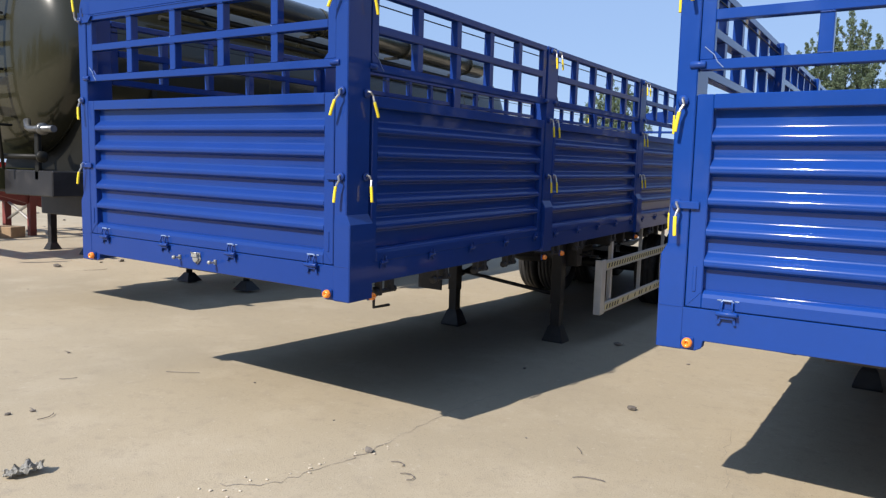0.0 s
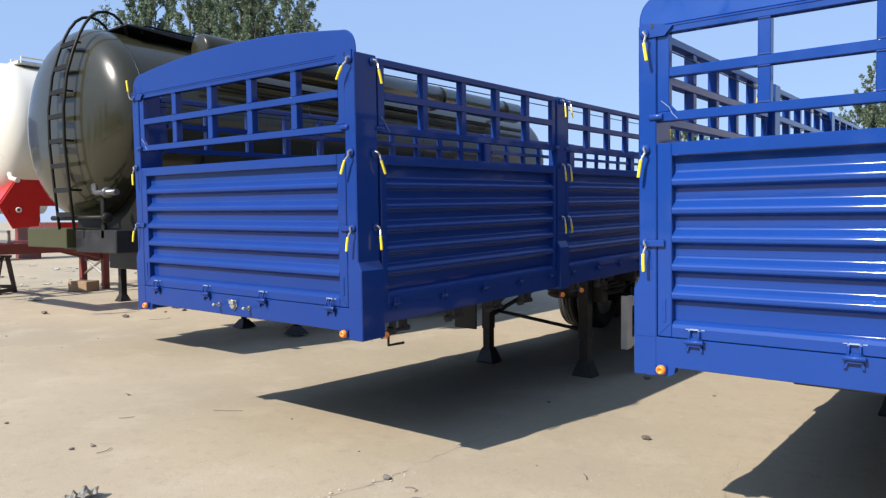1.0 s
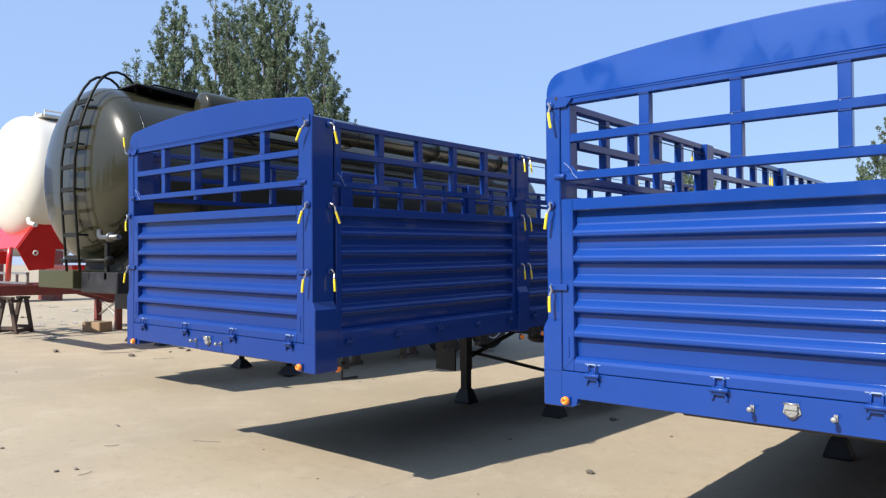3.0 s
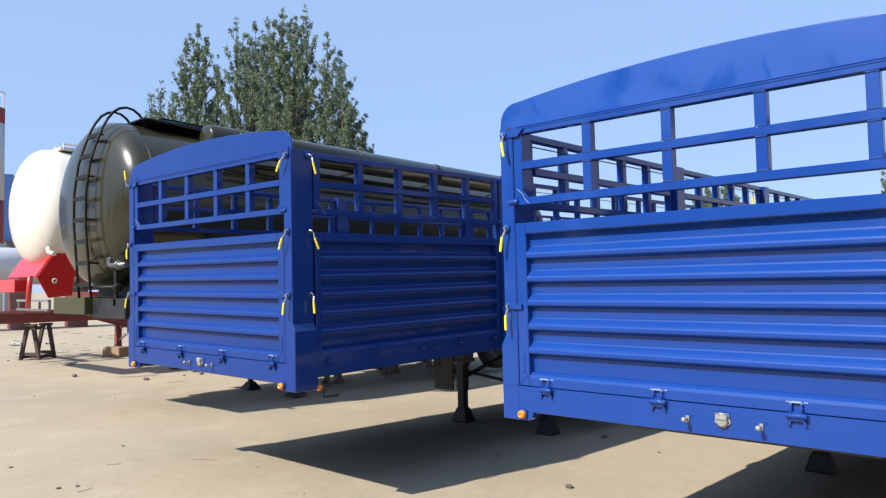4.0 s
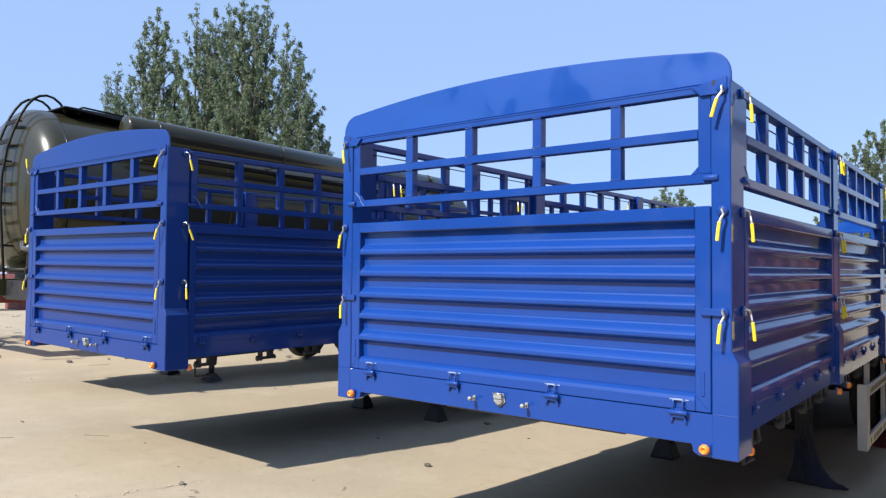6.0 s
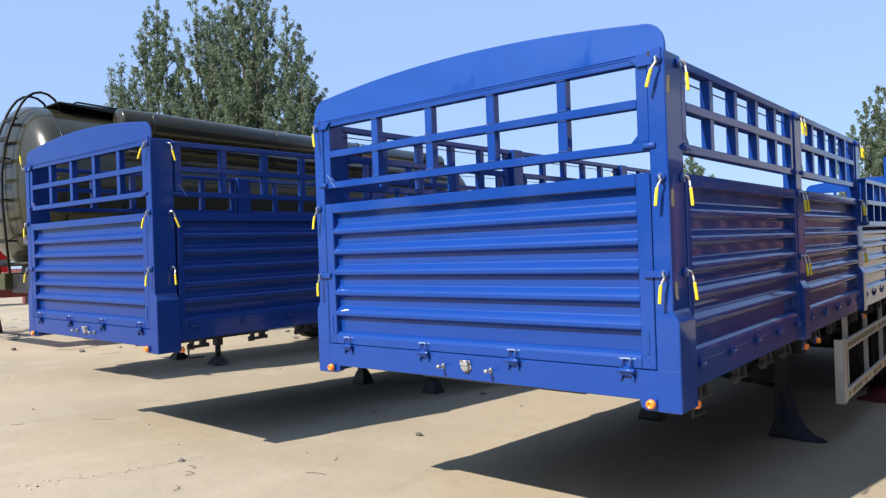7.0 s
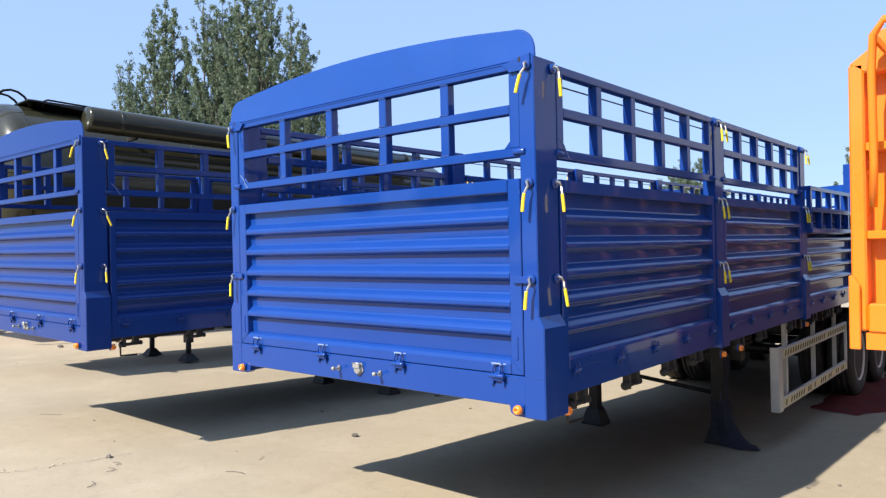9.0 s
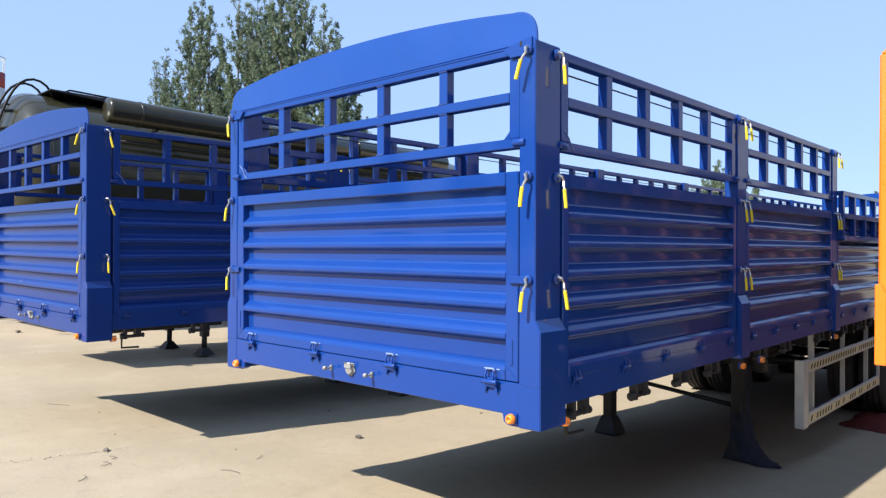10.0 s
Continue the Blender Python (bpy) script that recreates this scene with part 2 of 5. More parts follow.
def prism(bm, outline, axis, a, b):
    """An outline of (u, v) pushed from a to b along axis x, y or z."""
    put = {"x": lambda u, v, w: (w, u, v), "y": lambda u, v, w: (u, w, v), "z": lambda u, v, w: (u, v, w)}[axis]
    r0 = [bm.verts.new(put(u, v, a)) for u, v in outline]
    r1 = [bm.verts.new(put(u, v, b)) for u, v in outline]
    n = len(outline)
    bm.faces.new(r0)
    bm.faces.new(r1[::-1])
    for i in range(n):
        bm.faces.new((r0[i], r1[i], r1[(i + 1) % n], r0[(i + 1) % n]))


def lathe(bm, profile, axis="y", seg=32, centre=(0, 0, 0)):
    """A profile of (radius, along) turned about an axis."""
    c = Vector(centre)
    rings = []
    for r, h in profile:
        ring = []
        for k in range(seg):
            a = 2 * math.pi * k / seg
            u, v = max(r, 1e-4) * math.cos(a), max(r, 1e-4) * math.sin(a)
            ring.append(bm.verts.new(c + Vector({"y": (u, h, v), "x": (h, u, v), "z": (u, v, h)}[axis])))
        rings.append(ring)
    for a, b in zip(rings, rings[1:]):
        for k in range(seg):
            f = bm.faces.new((a[k], a[(k + 1) % seg], b[(k + 1) % seg], b[k]))
            f.smooth = True
    bm.faces.new(rings[0])
    bm.faces.new(rings[-1][::-1])


def finish(bm, name, mat, bevel=0.0):
    bmesh.ops.recalc_face_normals(bm, faces=bm.faces)
    if bevel:
        edges = [e for e in bm.edges if len(e.link_faces) == 2 and e.calc_face_angle(0) > 0.6]
        bmesh.ops.bevel(bm, geom=edges, offset=bevel, segments=1, affect="EDGES", clamp_overlap=True)
    me = bpy.data.meshes.new(name)
    bm.to_mesh(me)
    bm.free()
    me.materials.append(mat)
    return me


def part(name, bm, mat, parent=None, label="", bevel=0.0, m=None):
    """One mesh object out of a bmesh (or a ready mesh) under a thing or a part."""
    me = bm if isinstance(bm, bpy.types.Mesh) else finish(bm, name, mat, bevel)
    ob = new(name, me)
    if parent is not None:
        ob.parent = parent
    if m is not None:
        ob.matrix_basis = m
    if label:
        tagged(ob, label)
    return ob


def thing(name, label, category, m=None, group="", kind=""):
    ob = new(name)
    if m is not None:
        ob.matrix_basis = m
    return tagged(ob, label, category, group, kind)


def boxes(*rows):
    bm = bmesh.new()
    for r in rows:
        box(bm, *r)
    return bm


def mesh_of(name, mat, build, bevel=0.0):
    bm = bmesh.new()
    build(bm)
    return finish(bm, name, mat, bevel)


# ---- ground ----
def glide(v, lo, hi):
    f = min(1.0, max(0.0, (v - lo) / (hi - lo)))
    return f * f * (3 - 2 * f)


def fall(x, y):
    """Height of the yard: it falls gently away from the trailers' fronts and is level further off."""
    slope = 0.03 - 0.024 * (min(6.0, max(-5.0, y)) - 0.75)
    return slope * glide(x, -11.0, -6.5) * (1 - glide(y, 12.0, 24.0)) * (1 - glide(-y, 6.0, 16.0)) * (1 - glide(x, 7.0, 14.0))


def on_ground(x, y):
    """The spot of the yard that lies on the sight line from the walk's middle to (x, y, 0)."""
    eye = Vector((1.3, -3.3, 1.64))
    p = Vector((x, y, 0.0))
    for i in range(4):
        p = eye + (Vector((x, y, 0.0)) - eye) * ((eye.z - fall(p.x, p.y)) / eye.z)
    return p


bm = bmesh.new()
xs = [-900, -300, -100, -40, -20] + [-12 + 0.5 * i for i in range(12)] + [-6 + 2 * i for i in range(7)] + [7 + 0.5 * i for i in range(15)] + [20, 40, 100, 300, 900]
ys = [-900, -300, -100, -40, -20] + [-16 + i for i in range(11)] + [-5.0, 0.0, 3.0, 6.0, 9.0] + [12 + i for i in range(13)] + [30, 50, 100, 300, 900]
sheet = [[bm.verts.new((x, y, fall(x, y))) for x in xs] for y in ys]
for r0, r1 in zip(sheet, sheet[1:]):
    for k in range(len(xs) - 1):
        bm.faces.new((r0[k], r0[k + 1], r1[k + 1], r1[k])).smooth = True
ground = part("ground", bm, CONCRETE)
tagged(ground, "pale sandy worn concrete yard in full sun", "ground", kind="structure")

# ---- blue cargo trailers ----
TILT = 1.2
RISE = math.tan(radians(TILT))


def rounded(points, radius, steps=3):
    """An open line of (u, v) with its inner corners rounded."""
    out = [points[0]]
    for p0, p1, p2 in zip(points, points[1:], points[2:]):
        a, b, c = Vector(p0), Vector(p1), Vector(p2)
        r = min(radius, 0.45 * (a - b).length, 0.45 * (c - b).length)
        e0, e1 = b + (a - b).normalized() * r, b + (c - b).normalized() * r
        for k in range(steps + 1):
            f = k / steps
            out.append(tuple((e0 * (1 - f) + b * f) * (1 - f) + (b * (1 - f) + e1 * f) * f))
    return out + [points[-1]]


def corrugated(w, z0, z1):
    """A roll-formed ribbed sheet that faces -y, with soft bends."""
    prof = [(0.041, z1)]
    top = z1 - 0.075
    for i in range(5):
        a = top - 0.135 * i
        prof += [(0.041, a), (0.0, a - 0.037), (0.0, a - 0.063), (0.038, a - 0.076)]
    prof = rounded(prof + [(0.041, z0)], 0.009)
    n = len(prof)

    def build(bm):
        prism(bm, prof + [(0.056, z0), (0.056, z1)], "x", -w / 2, w / 2)
        bm.faces.ensure_lookup_table()
        for f in bm.faces[2:n + 1]:
            f.smooth = True
        for f in [f for f in bm.faces if not f.smooth]:
            for e in f.edges:
                e.smooth = False
    return mesh_of("ribbed_sheet", BLUE, build)


def panel_frame(w, z0, z1, stile, top, bottom):
    def build(bm):
        box(bm, -w / 2, -w / 2 + stile, 0, 0.05, z0, z1)
        box(bm, w / 2 - stile, w / 2, 0, 0.05, z0, z1)
        box(bm, -w / 2 + stile, w / 2 - stile, -0.002, 0.05, z1 - top, z1)
        prism(bm, [(-0.002, z0), (-0.002, z0 + bottom - 0.030), (0.004, z0 + bottom - 0.014), (0.020, z0 + bottom), (0.05, z0 + bottom), (0.05, z0)], "x", -w / 2 + stile, w / 2 - stile)
    return mesh_of("panel_frame", BLUE, build, 0.004)


FRONT_W = 2.278
SHEET_F, FRAME_F = corrugated(FRONT_W - 0.14, 1.152, 1.937), panel_frame(FRONT_W, 1.074, 2.0, 0.07, 0.063, 0.078)


def hinge_build(bm):
    for x in (-0.024, 0.024):
        prism(bm, [(x - 0.006, -0.020), (x + 0.006, -0.020), (x * 1.45 + 0.005, -0.058), (x * 1.45 - 0.007, -0.058)], "y", -0.012, -0.002)
    rod(bm, [(-0.044, -0.017, -0.010), (0.044, -0.017, -0.010)], 0.0125, 8)
    box(bm, -0.030, 0.030, -0.0165, -0.001, -0.034, 0.008)
    for x in (-0.022, 0.022):
        rod(bm, [(x, -0.020, -0.004), (x, -0.021, 0.018), (x * 0.9, -0.013, 0.044)], 0.0052, 6)


# loop tops, coloured pale to stand for their highlights
def hinge_tip_build(bm):
    rod(bm, [(-0.0235, -0.013, 0.040), (-0.018, -0.012, 0.0475), (0.018, -0.012, 0.0475), (0.0235, -0.013, 0.040)], 0.0050, 6)
    for x in (-0.036, 0.036):
        box(bm, x - 0.009, x + 0.009, -0.004, -0.001, 0.044, 0.049)


HINGE, HINGE_TIP = mesh_of("drop_hinge", BLUE, hinge_build, 0.002), mesh_of("glint_loop", PALE_GLINT, hinge_tip_build)


def lever_build(bm):
    rod(bm, [(0, 0.0, 0), (0, -0.018, 0.012), (0.004, -0.034, 0.004), (0.014, -0.036, -0.02), (0.004, -0.042, -0.045), (0, -0.046, -0.065)], 0.0065, 6)


def grip_build(bm):
    rod(bm, [(0, -0.0455, -0.058), (0, -0.046, -0.062), (-0.002, -0.049, -0.105), (-0.003, -0.050, -0.150), (-0.003, -0.050, -0.155)], 0.0092, 8)


SHORT = Matrix.Diagonal((0.9, 0.9, 0.88, 1))
LEVER, GRIP = mesh_of("latch_lever", STEEL, lever_build), mesh_of("grip", YELLOW, grip_build)
for short in (LEVER, GRIP):
    short.transform(SHORT)
EYE = mesh_of("latch_eye", BLUE, lambda bm: lathe(bm, [(0.0, -0.012), (0.024, -0.012), (0.024, 0.0), (0.0, 0.0)], "y", 10))


def lamp_build(bm):
    lathe(bm, [(0.0, -0.013), (0.007, -0.013), (0.010, -0.024), (0.015, -0.026), (0.021, -0.018), (0.0235, -0.005), (0.0235, 0.0), (0.0, 0.0)], "y", 14)


LAMP = mesh_of("marker_lamp", AMBER, lamp_build)
LAMP_BASE = mesh_of("lamp_base", BLUE, lambda bm: box(bm, -0.024, 0.024, 0.004, 0.0135, -0.024, 0.024), 0.003)


def winch_build(bm):
    """A rope winch hung under the side rail: a narrow and a broad cheek, a roller, a ratchet and a ring."""
    box(bm, -0.045, 0.006, -0.100, -0.066, -0.088, 0.02)
    box(bm, -0.045, 0.006, 0.028, 0.092, -0.075, 0.02)
    rod(bm, [(-0.016, -0.085, -0.062), (-0.016, 0.118, -0.062)], 0.018, 10)
    lathe(bm, [(0.0, -0.014), (0.031, -0.014), (0.031, 0.0), (0.026, 0.012), (0.0, 0.012)], "y", 12, (-0.016, -0.118, -0.062))
    lathe(bm, [(0.0, -0.014), (0.022, -0.014), (0.027, 0.0), (0.020, 0.012), (0.0, 0.012)], "y", 10, (-0.016, 0.122, -0.058))
    rod(bm, [(0.010, 0.018 + 0.024 * math.cos(a), -0.040 + 0.030 * math.sin(a)) for a in [math.pi / 5 * k for k in range(11)]], 0.0045, 5)


# black stands for the shade under the rail on blue winches
WINCH = mesh_of("rope_winch", BLACK, winch_build, 0.002)


def tyre_build(bm):
    r, w = 0.50, 0.27
    prof = [(0.29, -w / 2 + 0.02), (0.31, -w / 2), (0.42, -w / 2 - 0.01), (0.475, -w / 2 + 0.012), (r, -w / 2 + 0.04)]
    for g in (-0.06, 0.0, 0.06):
        prof += [(r, g - 0.012), (r - 0.014, g - 0.008), (r - 0.014, g + 0.008), (r, g + 0.012)]
    prof += [(r, w / 2 - 0.04), (0.475, w / 2 - 0.012), (0.42, w / 2 + 0.01), (0.31, w / 2), (0.29, w / 2 - 0.02)]
    lathe(bm, prof, "x", 40)


def rim_build(bm):
    lathe(bm, [(0.0, 0.03), (0.09, 0.03), (0.10, 0.0), (0.19, -0.02), (0.23, 0.02), (0.275, 0.10), (0.30, 0.135), (0.305, 0.13), (0.295, 0.05), (0.285, -0.12), (0.0, -0.12)], "x", 32)
    for k in range(10):
        a = 2 * math.pi * k / 10
        lathe(bm, [(0.0, 0.02), (0.016, 0.018), (0.016, -0.02), (0.0, -0.02)], "x", 6, (0.0, 0.145 * math.cos(a), 0.145 * math.sin(a)))


TYRE, RIMMESH = mesh_of("tyre", RUBBER, tyre_build), mesh_of("rim", RIM, rim_build)


def hood_outline():
    pts = [(-1.226, 2.546)] + [(-1.10 - 0.126 * math.cos(math.pi / 2 * k / 10) ** 0.85, 2.572 + 0.126 * math.sin(math.pi / 2 * k / 10) ** 0.85) for k in range(10)] + [(-1.10, 2.698)]
    n = len(pts)
    pts += [(-1.10 + 2.2 * i / 24, 2.698 + 0.070 * (1 - ((i - 12) / 12) ** 2)) for i in range(1, 24)]
    return pts + [(-x, z) for x, z in pts[n - 1::-1]]


def post_build(bm, s, y0, y1, zb, wide, zt):
    """A corner or side post: a slim upper box on a wider foot with a sloped shoulder; s is the side, +1 or -1."""
    def ring(z, xi, xo, a, b):
        vs = [bm.verts.new((s * x, y, z)) for x, y in ((xi, a), (xo, a), (xo, b), (xi, b))]
        return vs
    rows = [ring(zb, 1.143, 1.258, y0 - 0.002, y1 + wide), ring(1.30, 1.143, 1.258, y0 - 0.002, y1 + wide), ring(1.352, 1.143, 1.230, y0, y1), ring(zt, 1.143, 1.230, y0, y1)]
    bm.faces.new(rows[0])
    bm.faces.new(rows[-1])
    for a, b in zip(rows, rows[1:]):
        for k in range(4):
            bm.faces.new((a[k], a[(k + 1) % 4], b[(k + 1) % 4], b[k]))


def grid_panel(trailer, w, count, m, rng):
    """The open lattice over a side board, with its frame and single bars."""
    def fr(bm):
        for z0, z1 in ((2.103, 2.146), (2.513, 2.5525)):
            box(bm, -w / 2, w / 2, 0.006, 0.062, z0, z1)
        for s in (-1, 1):
            box(bm, min(s * w / 2, s * (w / 2 - 0.058)), max(s * w / 2, s * (w / 2 - 0.058)), 0.008, 0.048, 2.146, 2.513)
            rod(bm, [(s * (w / 2 - 0.03), 0.002, 2.125), (s * (w / 2 + 0.035), 0.002, 2.125)], 0.017, 8)
            prism(bm, [(s * (w / 2 - 0.058), 2.146), (s * (w / 2 - 0.094), 2.146), (s * (w / 2 - 0.058), 2.184)], "y", 0.012, 0.020)
    f = part("lattice_frame", mesh_of("lattice_frame", BLUE, fr, 0.003), BLUE, trailer, m=m)
    part("bar", boxes((-w / 2 + 0.058, w / 2 - 0.058, 0.006, 0.061, 2.308, 2.352)), BLUE, f, bevel=0.003)
    step = (w - 0.058) / (count + 1)
    bar = finish(boxes((-0.027, 0.027, 0.010, 0.062, 2.146, 2.308), (-0.027, 0.027, 0.010, 0.062, 2.352, 2.513)), "bar", BLUE, 0.003)
    # pale weld marks: the glint of the beads is in their colour
    for i in rng.sample(range(count), 2):
        part("weld_mark", boxes((-0.020, -0.013, 0.0040, 0.0065, 2.3465, 2.3505)), PALE_GLINT, f, m=pose(-w / 2 + 0.029 + 1.007 * step * (i + 1), 0, 0))
    bm = bmesh.new()
    rod(bm, [(-w / 2 + 0.02, 0.006, 2.20), (-w / 2 + 0.06, 0.006, 2.165), (-w / 2 + 0.075, 0.004, 2.135), (-w / 2 + 0.10, 0.004, 2.11)], 0.0022, 4)
    part("weld_mark", bm, PALE_GLINT, f)
    if w > 2.25:
        bm = bmesh.new()
        rod(bm, [(-0.026, 0.0085, 0.0), (-0.017, 0.0072, 0.001), (-0.009, 0.0088, 0.0), (0.0, 0.0072, 0.001), (0.009, 0.0088, 0.0), (0.017, 0.0072, 0.001), (0.026, 0.0085, 0.0)], 0.0036, 6)
        bead = finish(bm, "weld_bead", BLUE_SHEET)
        for i in range(count):
            for z in (2.149, 2.305, 2.355, 2.510):
                part("weld_bead", bead, BLUE_SHEET, f, m=pose(-w / 2 + 0.029 + 1.007 * step * (i + 1), 0, z))
    for i in range(count):
        part("bar", bar, BLUE, f, m=pose(-w / 2 + 0.029 + 1.007 * step * (i + 1), 0, 0))
    return f


def lever(trailer, m, swing):
    a = part("latch_lever", LEVER, STEEL, trailer, "bare steel latch lever", m=m @ pose(0, 0, 0, 0, swing, 0))
    part("grip", GRIP, YELLOW, a, "yellow plastic grip")
    part("latch_eye", EYE, BLUE, trailer, m=m)


def bay(trailer, w, bars, m, hinges, sheet, frame_mesh, rng, lattice=True, drop=0.0):
    b = part("drop_side", frame_mesh, BLUE, trailer, m=m)
    part("ribbed_sheet", sheet, BLUE, b)
    for x in hinges:
        k = 1.0 if w > 2.25 else 0.7
        h = part("hinge", HINGE, BLUE, trailer, m=m @ pose(x, 0, 1.074) @ Matrix.Diagonal((k, 1.15 * k, k, 1)))
        if w > 2.25:
            part("glint_loop", HINGE_TIP, PALE_GLINT, h, "hinge loop top with its highlight put in as pale colour")
    if lattice:
        grid_panel(trailer, w + 0.004, bars, m @ pose(0, -0.055 if drop > 0 else 0.0, -drop), rng)


def end_board(trailer, m, rng, tall=0.0):
    bay(trailer, FRONT_W, 4, m, (-0.957, -0.30, 0.338, 0.996), SHEET_F, FRAME_F, rng, drop=-tall)
    for s in (-1, 1):
        part("stile_bar", boxes((s * 1.104 - 0.008, s * 1.104 + 0.008, -0.005, 0.001, 1.145, 1.258)), BLUE, trailer, bevel=0.003, m=m)
        bm = bmesh.new()
        rod(bm, [(s * 1.071, -0.0005, 1.148), (s * 1.135, -0.0005, 1.079)], 0.0022, 5)
        part("mitre_weld", bm, BLUE, trailer, m=m)
        bm = bmesh.new()
        rod(bm, [(s * 1.150, -0.0025, 1.0715), (s * 1.254, -0.0025, 1.0715)], 0.0022, 5)
        part("post_weld", bm, BLUE, trailer, m=m)
    bm = bmesh.new()
    prism(bm, hood_outline(), "y", 0.012, 0.022)
    h = part("hood", bm, HOOD_SHEET, trailer, m=m @ pose(0, 0, tall), label="smooth arched blue sheet hood", bevel=0.002)
    rim_pts = [(x, 0.018, z) for x, z in hood_outline()]
    bm = bmesh.new()
    rod(bm, rim_pts, 0.006, 6)
    part("hood_edge", bm, BLUE, h)
    bm = boxes((-1.225, 1.225, 0.0025, 0.0055, 2.541, 2.5455), (-1.225, 1.225, 0.006, 0.0115, 2.5535, 2.5585))
    part("hood_rail", bm, BLUE, h, bevel=0.002)
    for s in (-1, 1):
        bm = bmesh.new()
        prism(bm, [(s * 1.062, 2.541), (s * 1.10, 2.500), (s * 1.215, 2.500), (s * 1.215, 2.572), (s * 1.09, 2.548)], "y", -0.008, 0.004)
        part("gusset", bm, BLUE, h)
        part("drain_slot", boxes((s * 1.158 - 0.006, s * 1.158 + 0.006, -0.0095, -0.0079, 2.540, 2.562)), BLACK, h, bevel=0.0005)


def leg_builds(trailer, x, z_foot, m):
    bm = boxes((x - 0.056, x + 0.056, 3.889, 4.001, 0.40 + z_foot, 1.06))
    box(bm, x - 0.08, x + 0.08, 3.865, 4.025, 0.86, 1.0)
    g = part("landing_leg", bm, BLACK, trailer, "black landing leg on a flared foot", bevel=0.006, m=m)
    bm = boxes((x - 0.048, x + 0.048, 3.897, 3.993, z_foot + 0.10, 0.50 + z_foot))
    part("inner_tube", bm, BLACK, g, bevel=0.004)
    bm = bmesh.new()
    rows = []
    for z, r in ((z_foot + 0.003, 0.112), (z_foot + 0.025, 0.112), (z_foot + 0.15, 0.072), (z_foot + 0.18, 0.055)):
        rows.append([bm.verts.new((x + a * r, 3.945 + b * r * 0.85, z)) for a, b in ((-1, -1), (1, -1), (1, 1), (-1, 1))])
    bm.faces.new(rows[0])
    bm.faces.new(rows[-1])
    for a, b in zip(rows, rows[1:]):
        for k in range(4):
            bm.faces.new((a[k], a[(k + 1) % 4], b[(k + 1) % 4], b[k]))
    part("foot", bm, BLACK, g, bevel=0.004)
    return g


def side_guard(tr, m, rng):
    gx = 1.19
    bm = boxes((gx - 0.06, gx + 0.015, 3.98, 4.005, 0.142, 0.705))
    box(bm, gx - 0.01, gx + 0.015, 4.006, 4.10, 0.142, 0.705)
    g = part("side_guard", bm, ALLOY, tr, "grey alloy side guard with striped tape", bevel=0.004, m=m)
    for z0 in (0.157, 0.590):
        part("guard_rail", boxes((gx - 0.01, gx + 0.015, 4.102, 6.6, z0, z0 + 0.10)), ALLOY, g, bevel=0.003)
        part("tape", boxes((gx + 0.0155, gx + 0.0185, 4.11, 6.55, z0 + 0.024, z0 + 0.076)), CREAM, g)
        bm = bmesh.new()
        prism(bm, [(-0.028, z0 + 0.028), (0.004, z0 + 0.028), (0.028, z0 + 0.072), (-0.004, z0 + 0.072)], "x", gx + 0.019, gx + 0.0215)
        sq = finish(bm, "stripe", DARKTAPE)
        for k in range(29):
            if rng.random() < (0.95 if z0 > 0.4 else 0.6):
                part("stripe", sq, DARKTAPE, g, m=pose(0, 4.17 + 0.082 * k, 0))
    part("guard_rail", boxes((gx - 0.01, gx + 0.015, 6.575, 6.61, 0.15, 0.69)), ALLOY, g)
    for y, w2 in ((4.36, 0.026), (5.35, 0.009), (6.25, 0.009)):
        part("guard_post", boxes((gx - 0.06, gx - 0.02, y - w2, y + w2, 0.15, 0.96)), ALLOY, g, bevel=0.003)


